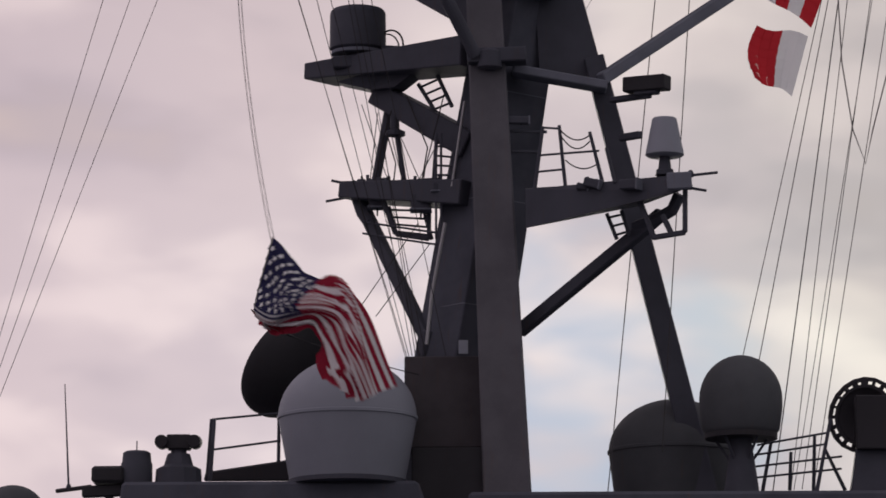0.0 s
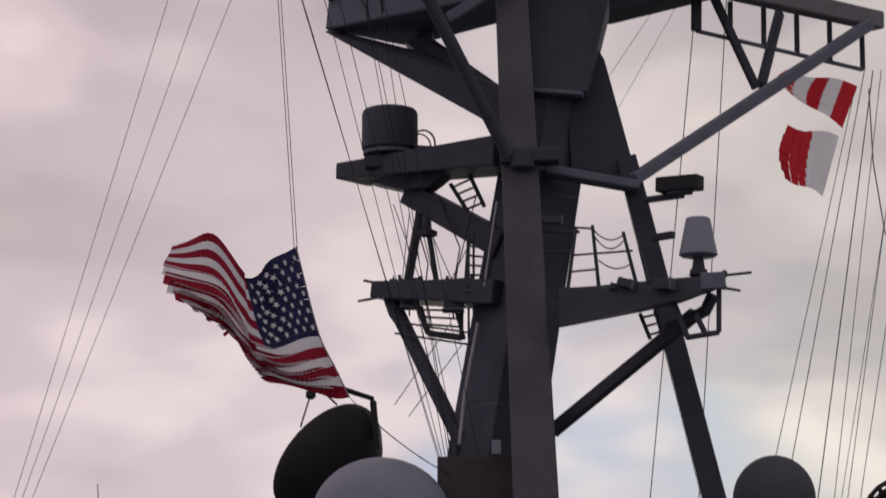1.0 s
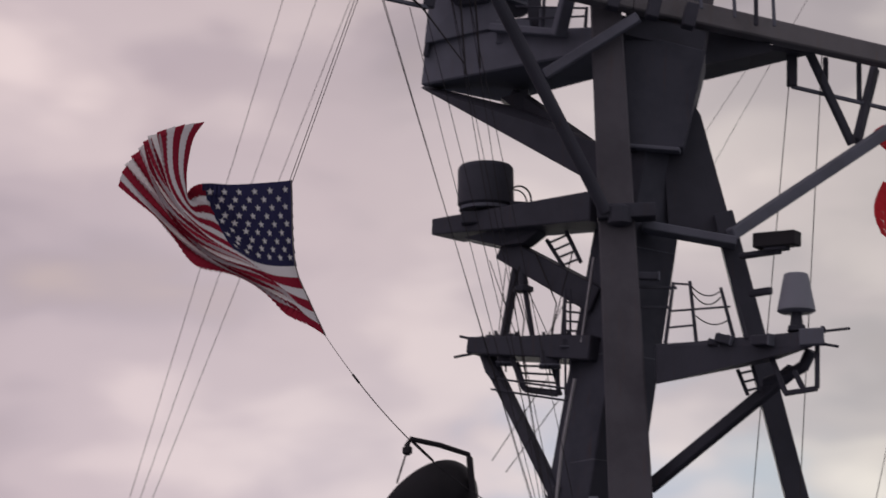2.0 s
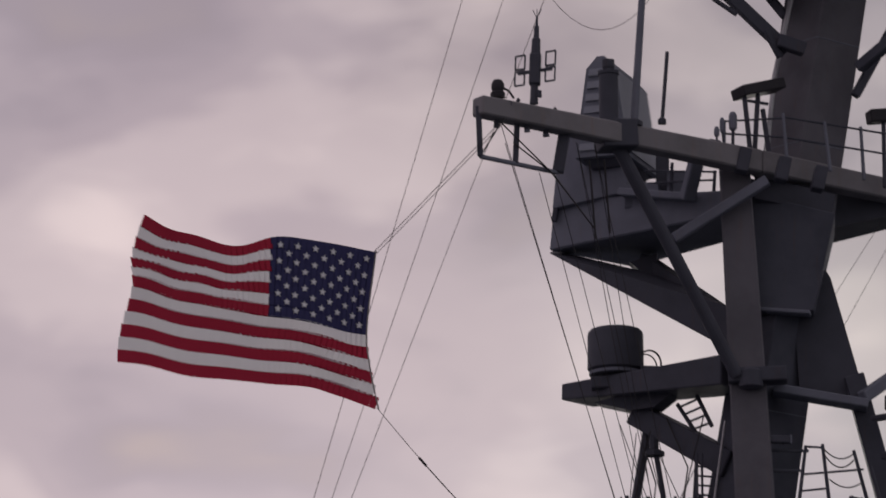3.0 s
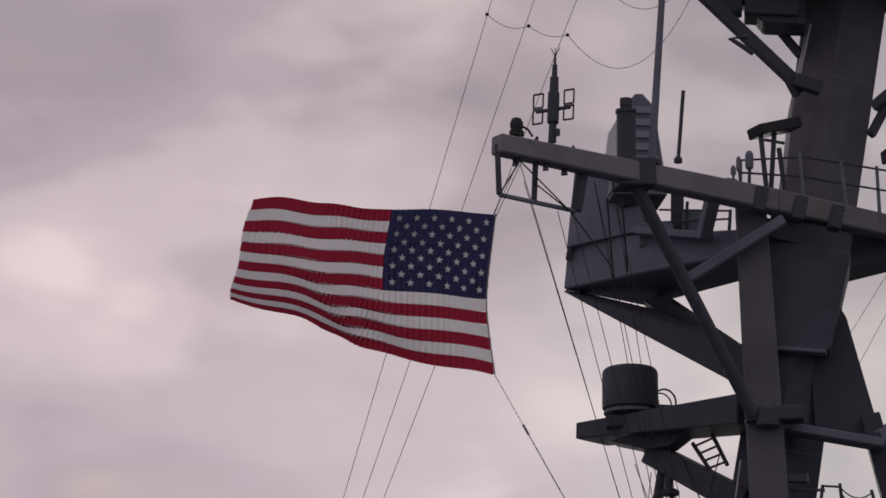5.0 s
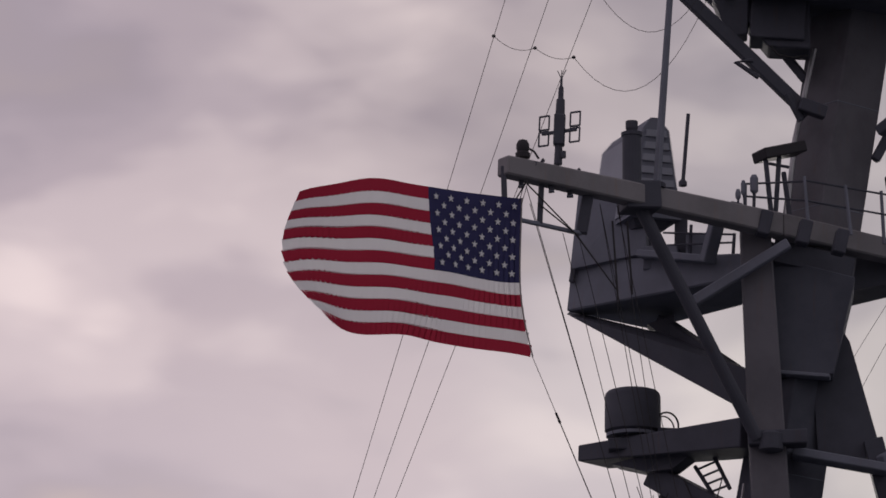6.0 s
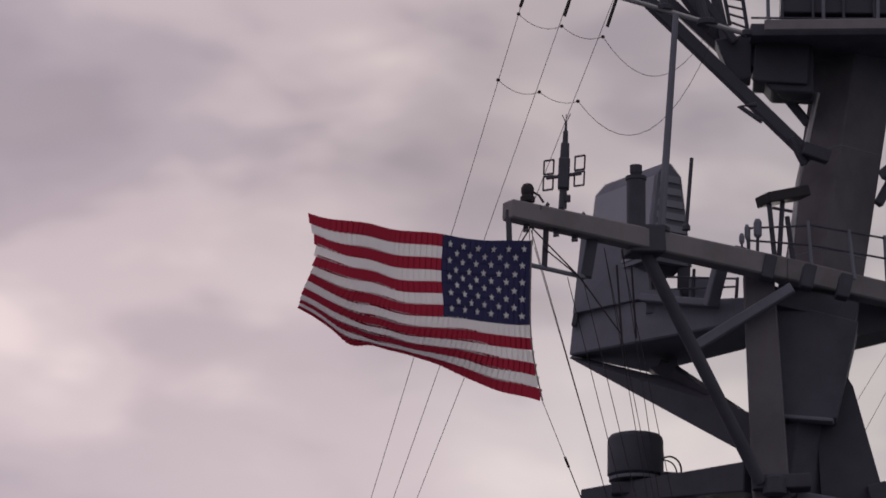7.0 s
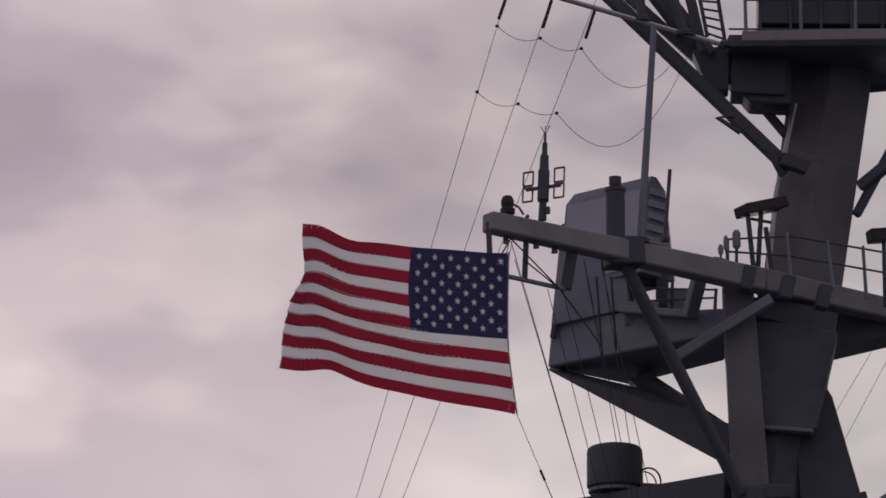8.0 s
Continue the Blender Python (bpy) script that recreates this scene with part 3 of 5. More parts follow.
def cone_antenna():
    at = V((3.14, 87.30, 22.50))
    ob = thing("cone_antenna", at, "grey tapered canister antenna on a short stem", "antenna")
    part("canister", lathe(at, [(0.30, 0.31), (0.34, 0.34), (0.335, 0.37), (0.215, 0.98), (0.19, 1.0), (0.0, 1.01)], 28), PALE, ob, "pale grey tapered canister", True)
    part("stem", lathe(at, [(0.17, -0.02), (0.12, 0.05), (0.09, 0.31)], 16), DARK, ob, "", True)
    part("base", beam(at + V((-0.15, 0, 0.02)), at + V((0.15, 0, 0.02)), 0.3, 0.1), DARK, ob)


def box_antenna():
    at = V((2.22, 89.60, 24.29))
    ob = thing("bar_antenna", at, "dark box-shaped antenna at the end of a bracket arm", "antenna")
    part("box", beam((2.48, 89.20, 24.47), (3.22, 88.80, 24.45), 0.3, 0.27), BLACK, ob)
    part("arm", beam(at, (2.90, 89.00, 24.26), 0.16, 0.1), DARK, ob)
    part("bracket", beam((2.65, 89.10, 24.32), (3.05, 88.90, 24.32), 0.2, 0.12), DARK, ob)


def stub_arm():
    at = V((2.38, 89.60, 23.60))
    ob = thing("stub_arm", at, "short dark bracket arm on the mast leg", "bracket")
    part("arm", beam(at, (2.74, 89.20, 23.58), 0.12, 0.13), DARK, ob)


def ladder(a0, a1, b0, b1, rungs, label="small dark steel ladder on the mast"):
    ob = thing("ladder", a1, label, "ladder", "mast ladders")
    for p, q in ((a0, a1), (b0, b1)):
        part("side_rail", beam(p, q, 0.05, 0.07), DARK, ob)
    for k in range(rungs):
        f = (k + 0.5) / rungs
        part("rung", tube(V(a0).lerp(V(a1), f), V(b0).lerp(V(b1), f), 0.022, None, 6), DARK, ob)


def rod(name, p, q, r, label, category="antenna", group="", material=None, r2=None):
    ob = thing(name, p, label, category, group)
    part("rod", tube(p, q, r, r2, 8), material or DARK, ob)
    part("base", lathe(p, [(r * 2.2, -0.03), (r * 2.2, 0.05), (r * 1.2, 0.09)], 8), DARK, ob)


def railing(posts, rails, label, chains=(), name="guard_rail", post_paint=None):
    """Stanchions with pipe rails, and chains that droop between them."""
    ob = thing(name, posts[0][0], label, "railing", "guard rails")
    for p, q in posts:
        part("stanchion", tube(p, q, 0.035, 0.03, 8), post_paint or DARK, ob)
    for p, q in rails:
        part("rail", tube(p, q, 0.02, None, 8), DARK, ob)
    for p, q, drop in chains:
        part("chain", strand(sag(p, q, drop, 10), 0.013, 5), WIRE, ob)


drum_antenna(), cone_antenna(), box_antenna(), stub_arm()
ladder((-1.31, 91.00, 24.91), (-0.97, 90.80, 24.32), (-0.95, 90.70, 25.01), (-0.67, 90.50, 24.37), 4)
ladder((-1.85, 91.20, 22.67), (-1.71, 91.20, 22.14), (-1.22, 90.80, 22.59), (-1.05, 90.80, 21.98), 4)
ladder((2.12, 88.40, 22.01), (2.30, 88.40, 21.54), (2.38, 88.20, 22.03), (2.52, 88.20, 21.57), 3)
ladder((-0.96, 90.50, 23.74), (-1.02, 90.50, 22.85), (-0.59, 90.30, 23.65), (-0.69, 90.30, 22.82), 5)
rod("hanger_post", (-2.11, 91.50, 23.14), (-1.85, 91.50, 24.63), 0.085, "dark round post under the drum platform", "post")
rod("hanger_post", (-1.56, 91.20, 23.06), (-1.73, 91.20, 24.18), 0.05, "slim post with insulators under the drum platform", "post")
rod("insulator", (-1.74, 91.20, 24.01), (-1.75, 91.20, 24.36), 0.085, "dark stacked insulator on a slim post", "insulator")
rod("whisker_antenna", (-2.52, 91.75, 23.17), (-2.93, 91.75, 23.26), 0.025, "thin dark horizontal rod at the platform end", "antenna", "whiskers")
rod("whisker_antenna", (-2.54, 91.70, 22.95), (-3.03, 91.70, 22.86), 0.025, "thin dark horizontal rod at the platform end", "antenna", "whiskers")
rod("whisker_antenna", (3.58, 86.90, 22.40), (4.05, 86.80, 22.43), 0.025, "thin dark horizontal rod at the platform end", "antenna", "whiskers")
rod("whisker_antenna", (3.56, 86.90, 22.18), (3.85, 86.80, 22.11), 0.025, "thin dark horizontal rod at the platform end", "antenna", "whiskers")
railing([((0.85, 88.60, 22.50), (1.00, 88.60, 23.62)), ((1.40, 88.20, 22.42), (1.29, 88.20, 23.56)), ((2.05, 87.80, 22.46), (1.83, 87.80, 23.36)), ((2.27, 87.60, 22.41), (2.12, 87.60, 23.03))],
        [((1.00, 88.60, 23.60), (1.29, 88.20, 23.50)), ((0.94, 88.60, 23.10), (1.99, 87.80, 23.02)), ((0.89, 88.60, 22.80), (1.39, 88.20, 22.77))],
        "dark platform guard rail with drooping chains", [((1.29, 88.20, 23.50), (1.83, 87.80, 23.30), 0.14), ((1.29, 88.20, 23.42), (1.83, 87.80, 23.19), 0.2), ((1.40, 88.20, 22.93), (1.97, 87.80, 22.79), 0.12)])
railing([((-2.24, 91.60, 23.08), (-2.26, 91.60, 23.33)), ((-1.84, 91.30, 23.00), (-1.86, 91.30, 23.25)), ((-1.36, 90.90, 22.90), (-1.36, 90.90, 23.17)), ((-0.92, 90.60, 22.82), (-0.90, 90.60, 23.15))],
        [((-2.26, 91.60, 23.25), (-1.84, 91.30, 23.15)), ((-1.84, 91.30, 23.15), (-0.90, 90.60, 23.07))], "low dark guard rail on the lower platform")


def yard_bits(name, items, label, category, group=""):
    for p, q, w in items:
        ob = thing(name, p, label, category, group)
        part("body", beam(p, q, w, w), DARK, ob)
        way = (V(q) - V(p)).normalized()
        part("cover", beam(V(q) - way * 0.01, V(q) + way * 0.025, w * 1.16, w * 1.16, bevel=0.008), GREY, ob, "paler cover plate")
        mid = V(p).lerp(V(q), 0.5)
        for e in (-0.3, 0.3):
            at = mid + way * (e * (V(q) - V(p)).length)
            part("lug", beam(at - V((0, 0, w * 0.62)), at + V((0, 0, w * 0.62)), 0.03, w * 0.3, bevel=0.005), BLACK, ob)


yard_bits("floodlight", [((1.74, 87.80, 22.47), (2.01, 87.70, 22.39), 0.16), ((1.59, 87.90, 22.41), (1.79, 87.90, 22.38), 0.12), ((-1.67, 91.10, 23.02), (-1.43, 91.00, 22.98), 0.2), ((-2.15, 91.40, 23.17), (-1.90, 91.30, 23.12), 0.16)], "small dark floodlight box on the platform", "lamp", "platform lamps")


def end_bracket():
    at = V((3.49, 87.10, 22.24))
    ob = thing("antenna_bracket", at, "open dark pipe frame hanging under the platform end", "bracket")
    for p, q in ((at, (3.48, 87.10, 21.43)), ((3.48, 87.10, 21.43), (2.92, 87.50, 21.41)), ((2.68, 87.60, 22.14), (2.94, 87.50, 21.42)), ((3.09, 87.40, 21.80), (3.26, 87.30, 21.42))):
        part("bar", beam(p, q, 0.08, 0.09), DARK, ob)


end_bracket()


def hanging_frame():
    at = V((-1.97, 91.0, 22.80))
    ob = thing("hanging_frame", at, "dark angle-iron frame hanging under the lower platform", "bracket")
    low, far, top = V((-1.71, 91.0, 22.12)), V((-1.10, 90.7, 21.98)), V((-1.10, 90.7, 22.70))
    for p, q, w in ((at, low, 0.10), (low, far, 0.09), (far, top, 0.08)):
        part("bar", beam(p, q, w, w), DARK, ob)


def far_floodlight():
    at = V((2.55, 90.6, 28.80))
    ob = thing("floodlight", at, "dark box floodlight on a post beside the yard platform", "lamp", "platform lamps")
    part("post", beam(at, at + V((0, 0, 1.3)), 0.08, 0.08, up=(0, 1, 0)), DARK, ob)
    part("body", beam((2.27, 90.5, 30.12), (2.86, 90.7, 30.2), 0.3, 0.24), BLACK, ob)


hanging_frame(), far_floodlight()


# ---- on the yard ----
def yard_lamp():
    at = V((-4.28, 85.70, 29.38))
    ob = thing("signal_lamp", at, "black round signal lamp on the yard end", "lamp")
    part("body", lathe(at, [(0.13, -0.06), (0.13, 0.02), (0.10, 0.05), (0.115, 0.1), (0.115, 0.18), (0.08, 0.25), (0.0, 0.28)], 16), BLACK, ob, "", True)
    part("arm", strand([at + V((0.08, 0, 0.12)), at + V((0.2, 0, 0.05)), at + V((0.28, 0, -0.08))], 0.02, 6), BLACK, ob)


def dipole_antenna():
    at, top = V((-3.68, 86.40, 29.43)), V((-3.61, 86.40, 31.15))
    d = (top - at).normalized()
    side = V((0.86, -0.5, -0.02)).normalized()
    ob = thing("direction_finder", at, "dark stub mast antenna with square loops on either side", "antenna")
    part("stem", tube(at - d * 0.05, at + d * 0.5, 0.075, 0.06, 12), DARK, ob)
    part("box", beam(at + d * 0.30, at + d * 0.86, 0.20, 0.22, up=(0, 1, 0)), DARK, ob)
    part("spire", lathe(at + d * 0.84, [(0.085, 0), (0.075, 0.3), (0.05, 0.32), (0.045, 0.52), (0.025, 0.55), (0.02, 0.72)], 10, None, d), DARK, ob)
    for s in (-1, 1):
        o = at + d * 0.55 + side * s * 0.1
        part("arm", beam(o, o + side * s * 0.26, 0.05, 0.06), DARK, ob)
        for z0, z1 in ((0.02, 0.27), (-0.27, -0.02)):
            c = [at + d * (0.6 + z) + side * s * x for x, z in ((0.22, z0), (0.42, z0), (0.42, z1), (0.22, z1))]
            bm = bmesh.new()
            for p, q in zip(c, c[1:] + c[:1]):
                beam(p, q, 0.025, 0.03, bm=bm, bevel=0)
            part("loop", bm, DARK, ob, "thin square loop")
    for s in (-0.09, 0, 0.09):
        part("prong", tube(at + d * 1.52, at + d * 1.68 + side * s, 0.008, None, 5), DARK, ob)
    part("knob", lathe(at + d * 0.12 + side * 0.1, [(0.05, -0.06), (0.05, 0.06)], 8), DARK, ob)


yard_lamp(), dipole_antenna()
yard_bits("yard_cleat", [((-3.81, 86.10, 28.99), (-3.79, 86.10, 28.82), 0.09), ((-3.48, 86.40, 28.98), (-3.47, 86.40, 28.81), 0.1), ((-4.31, 85.80, 28.98), (-4.31, 85.80, 28.83), 0.09), ((-3.30, 86.50, 29.33), (-3.37, 86.50, 29.21), 0.06), ((-3.92, 86.00, 29.37), (-3.98, 86.00, 29.27), 0.06)], "small dark block fixed to the yard", "cleat", "yard cleats")
rod("pole_antenna", (-1.95, 87.40, 29.24), (-1.66, 87.40, 33.25), 0.072, "tall slim grey pole rising from the yard", "pole", "", GREY, 0.055)
rod("whip_antenna", (-1.49, 89.40, 29.80), (-1.38, 89.40, 31.13), 0.035, "short dark whip antenna behind the yard", "antenna")


def radar_pedestal():
    at = V((-2.30, 91.60, 28.76))
    ob = thing("radar_pedestal", at, "grey cluttered radar pedestal on the sponson", "pedestal")
    part("column", lathe(at, [(0.45, -0.5), (0.42, -0.1), (0.3, 0.1), (0.26, 0.75)], 20), DARK, ob, "", True)
    part("gearbox", beam(at + V((0.1, -0.4, 0.05)), at + V((0.75, -0.5, 0.05)), 0.6, 0.45), GREY, ob)
    part("gearbox", beam((-1.52, 91.20, 29.89), (-1.54, 91.20, 28.60), 0.24, 0.3, up=(0, 1, 0)), DARK, ob)
    part("cabinet", beam((-1.24, 91.00, 29.24), (-1.25, 91.00, 28.49), 0.4, 0.4, up=(0, 1, 0)), GREY, ob)
    part("catwalk", beam((-2.18, 91.00, 28.86), (-0.82, 90.20, 28.53), 0.7, 0.14), GREY, ob)


radar_pedestal()
railing([((-1.40, 90.80, 28.39), (-1.34, 90.80, 29.40)), ((-0.95, 90.60, 28.44), (-0.92, 90.60, 29.24)), ((-0.60, 90.40, 28.43), (-0.55, 90.40, 29.13))], [((-1.86, 90.90, 29.28), (-0.55, 90.40, 29.11)), ((-1.86, 90.90, 29.04), (-0.55, 90.40, 28.96))], "thin guard rail on the radar sponson")


def lookout_platform():
    at = V((0.27, 89.20, 29.14))
    ob = thing("sensor_stand", at, "dark flat-topped sensor stand on the yard platform", "sensor")
    part("roof", beam((-0.11, 89.10, 30.24), (0.65, 89.50, 30.49), 0.5, 0.2), BLACK, ob)
    for a, b in (((0.01, 89.10, 30.20), (0.10, 89.10, 29.18)), ((0.26, 89.20, 30.26), (0.18, 89.20, 29.14)), ((0.34, 89.30, 29.99), (0.44, 89.30, 29.14))):
        part("leg", beam(a, b, 0.1, 0.09), DARK, ob)
    part("brace", beam((0.07, 89.10, 30.10), (0.44, 89.30, 30.08), 0.05, 0.05), DARK, ob)


def sensor_post(p, q, r, label):
    ob = thing("sensor_post", p, label, "sensor", "yard sensors")
    part("stem", tube(p, V(p).lerp(V(q), 0.5), r * 0.4, None, 8), DARK, ob)
    mid = V(p).lerp(V(q), 0.45)
    h = (V(q) - mid).length
    part("head", lathe(mid, [(r * 0.6, 0), (r, 0.04), (r, h - 0.06), (r * 0.6, h)], 12), GREY, ob, "rounded grey head")


lookout_platform()
sensor_post((-0.21, 89.00, 29.24), (-0.19, 89.00, 29.86), 0.075, "rounded grey sensor on a thin stem")
sensor_post((-0.49, 88.80, 29.20), (-0.50, 88.80, 29.54), 0.05, "stubby dark sensor on the yard")
sensor_post((-0.37, 88.90, 29.24), (-0.43, 88.90, 29.73), 0.045, "slim dark sensor leaning on the yard")
railing([((-0.37, 89.10, 29.27), (-0.36, 89.10, 29.72)), ((0.76, 88.80, 28.90), (0.70, 88.80, 29.77)), ((1.54, 89.20, 28.78), (1.45, 89.20, 29.71)), ((2.15, 89.60, 28.71), (2.11, 89.60, 29.70)), ((2.87, 90.00, 28.64), (2.83, 90.00, 29.65))],
        [((-0.36, 89.10, 29.72), (0.70, 88.80, 29.68)), ((0.70, 88.80, 29.70), (2.83, 90.00, 29.62)), ((-0.36, 89.10, 29.49), (0.73, 88.80, 29.32)), ((0.73, 88.80, 29.32), (2.87, 90.00, 29.23))], "dark guard rail along the yard platform", post_paint=GREY)
# upper platform
railing([((0.03, 88.70, 33.44), (0.02, 88.70, 34.57)), ((1.03, 88.60, 33.40), (1.03, 88.60, 34.52)), ((2.01, 88.50, 33.38), (2.03, 88.50, 34.48)), ((2.89, 88.50, 33.37), (2.92, 88.50, 34.46))],
        [((-0.28, 88.80, 33.61), (2.89, 88.50, 33.47)), ((0.02, 88.70, 34.13), (2.90, 88.50, 34.03))], "guard rail round the upper mast platform", post_paint=GREY)
ladder((-0.82, 89.40, 34.58), (-0.66, 89.40, 33.65), (-0.48, 89.40, 34.58), (-0.33, 89.40, 33.51), 6)
rod("boom", (-0.37, 88.70, 33.27), (-3.36, 87.80, 33.93), 0.05, "long pale boom reaching out from the upper platform", "boom", "", STEEL)
rod("boom_post", (-1.87, 88.30, 33.64), (-1.90, 88.30, 34.35), 0.08, "short dark post on the boom", "post")
rod("boom_post", (-1.09, 88.50, 33.42), (-1.40, 88.50, 34.52), 0.09, "short dark post on the boom", "post")


# ---- on the deckhouse roofs ----
def radome(name, at, r, base_r, skirt, cap, material, label, profile_low=None):
    ob = thing(name, at, label, "radome", "radomes")
    part("skirt", lathe(at, [(base_r, 0), (base_r + 0.02, 0.04), (r, skirt)], 56), material, ob, "tapered lower shell", True)
    part("band", lathe(at, [(r, skirt - 0.03), (r + 0.02, skirt - 0.02), (r + 0.02, skirt + 0.03), (r, skirt + 0.04)], 56), material, ob, "", True)
    part("cap", lathe(at, dome_profile(r, skirt + 0.02, cap, 12), 56), material, ob, "rounded upper shell", True)
    part("base_ring", lathe(at, [(base_r + 0.05, -0.03), (base_r + 0.05, 0.05), (base_r, 0.06)], 40), DARK, ob)
    return ob


left_at = V((-2.47, 88.80, 17.32))
left_at.z = LEFT_DECK_Z + 0.02
radome("radome", left_at, 1.225, 1.0, 1.16, 1.06, PALE, "pale grey faceted radome standing on the deckhouse roof")
right_at = V((3.33, 91.40, 16.82))
radome("radome", right_at, 1.2, 1.02, 1.32, 0.95, DOME, "weathered grey radome behind the mast leg")


def egg_dome():
    at = V((4.47, 89.00, 17.22))
    ob = thing("dome_antenna", at, "rounded grey dome antenna on a tapered pedestal", "radome", "radomes")
    part("dome", lathe(at, [(0.42, 0.86), (0.6, 0.9), (0.68, 1.0), (0.735, 1.4)] + dome_profile(0.735, 1.55, 0.78, 10), 48), DOME, ob, "smooth egg-shaped dome", True)
    part("pedestal", lathe(at, [(0.34, -0.4), (0.30, 0.0), (0.19, 0.75), (0.22, 0.88)], 24), DARK, ob, "tapered dark pedestal", True)
    part("ring", lathe(at, [(0.62, 0.84), (0.64, 0.84), (0.64, 0.93), (0.62, 0.93)], 40), BLACK, ob)
    for k in range(5):
        a = 2 * math.pi * k / 5 + 0.3
        p = at + V((0.5 * math.cos(a), 0.5 * math.sin(a), 0.88))
        part("stay", tube(p, at + V((0.2 * math.cos(a), 0.2 * math.sin(a), 0.45)), 0.025, None, 6), DARK, ob)


egg_dome()
dish_at = V((-3.18, 91.60, 18.21))
dish_at.z = LEFT_DECK_Z + 0.1
dish_hub = V((-3.56, 91.60, 19.88))


def left_dish():
    ob = thing("illuminator_dish", dish_at, "black round illuminator dish tilted up behind the radome", "radar dish", "dishes")
    axis = V((-0.62, 0.42, 0.60)).normalized()
    r = 1.2
    bowl = [(0.0, -0.62), (0.45 * r, -0.58), (0.8 * r, -0.4), (0.97 * r, -0.12), (r, 0.04), (r * 0.99, 0.1), (0.93 * r, 0.04), (0.7 * r, -0.18), (0.35 * r, -0.3), (0.0, -0.33)]
    hub = dish_hub
    part("dish", lathe(hub, bowl, 48, None, axis), BLACK, ob, "deep black bowl", True)
    hook = V((-3.76, 90.60, 21.16))
    corner = V((-2.74, 91.20, 20.97))
    part("feed_arm", strand([corner + V((0.05, 0, -0.4)), corner, corner.lerp(hook, 0.5) + V((0, 0, 0.03)), hook, hook + V((-0.08, 0, -0.14))], 0.05, 8), BLACK, ob, "bent black arm over the dish")
    part("feed", lathe(hook + V((-0.06, 0, -0.22)), [(0.04, -0.08), (0.09, -0.04), (0.09, 0.06), (0.04, 0.1)], 10), BLACK, ob)
    part("feed_strut", tube(hook, (-4.04, 91.20, 20.45), 0.018, None, 6), BLACK, ob)
    part("feed_strut", tube(hook, (-3.38, 91.20, 20.86), 0.018, None, 6), BLACK, ob)
    part("side_clamp", beam(corner + V((0.02, 0, -0.05)), corner + V((0.1, 0, -0.95)), 0.14, 0.12), BLACK, ob)
    part("yoke", beam(dish_at + V((0.1, 0.2, -0.1)), hub - axis * 0.4, 0.6, 0.5, 0.5, 0.4, up=(0, 1, 0)), DARK, ob)


left_dish()


def ring_dish():
    at = V((6.94, 89.40, 17.07))
    ob = thing("perforated_dish", at, "dark round dish with a ring of drilled holes", "radar dish", "dishes")
    hub = V((6.67, 89.60, 18.56))
    axis = V((-0.45, -0.85, 0.1)).normalized()
    s = axis.cross(V((0, 0, 1))).normalized()
    u = s.cross(axis)
    bm, n = bmesh.new(), 20
    # a rim pierced by holes: inner and outer hoops joined by narrow webs
    for r0, r1 in ((0.50, 0.56), (0.62, 0.69)):
        rings = [[bm.verts.new(hub + axis * z + r * (s * math.cos(2 * math.pi * k / n) + u * math.sin(2 * math.pi * k / n))) for k in range(n)] for r, z in ((r0, 0.0), (r1, 0.0), (r1, 0.05), (r0, 0.05))]
        for a, b in zip(rings, rings[1:] + rings[:1]):
            for k in range(n):
                bm.faces.new((a[k], a[(k + 1) % n], b[(k + 1) % n], b[k]))
    part("rim", bm, BLACK, ob, "dark hoops")
    for k in range(n):
        a = 2 * math.pi * k / n
        way = s * math.cos(a) + u * math.sin(a)
        part("web", beam(hub + way * 0.55 + axis * 0.025, hub + way * 0.63 + axis * 0.025, 0.125, 0.045, bevel=0), BLACK, ob)
    part("dish", lathe(hub, [(0.0, -0.35), (0.3, -0.28), (0.51, 0.0), (0.49, 0.02), (0.3, -0.2), (0.0, -0.28)], 40, None, axis), BLACK, ob, "", True)
    part("director_body", beam((6.88, 89.50, 17.89), (6.89, 89.50, 18.85), 0.75, 0.8, 0.8, 0.8, up=(0, 1, 0)), BLACK, ob, "dark blocky housing")
    part("column", beam((6.75, 89.60, 17.00), (6.82, 89.60, 18.00), 0.75, 0.7, 0.6, 0.6, up=(0, 1, 0)), DARK, ob)


ring_dish()
railing([((4.88, 90.40, 17.31), (5.05, 90.40, 18.24)), ((5.78, 90.20, 17.28), (5.81, 90.20, 18.27)), ((5.36, 90.30, 17.31), (5.39, 90.30, 18.00)), ((5.79, 89.00, 17.13), (6.05, 89.00, 18.43)), ((6.34, 90.10, 17.28), (5.99, 90.10, 18.02))],
        [((4.79, 90.40, 18.14), (6.04, 90.20, 18.33)), ((4.74, 90.40, 17.96), (6.04, 90.20, 18.13)), ((4.73, 90.40, 17.75), (6.29, 90.10, 17.89)), ((4.73, 90.40, 17.55), (6.28, 90.10, 17.67))], "dark pipe guard rail on the deckhouse roof")
railing([((-4.96, 89.00, 17.37), (-4.89, 89.00, 18.46)), ((-4.89, 88.80, 17.35), (-4.82, 88.80, 18.43)), ((-3.78, 90.20, 17.52), (-3.77, 90.20, 18.69))],
        [((-4.86, 88.90, 18.44), (-3.75, 90.20, 18.73)), ((-4.86, 88.90, 17.90), (-3.75, 90.20, 18.23))], "pale-edged guard rail beside the radome")


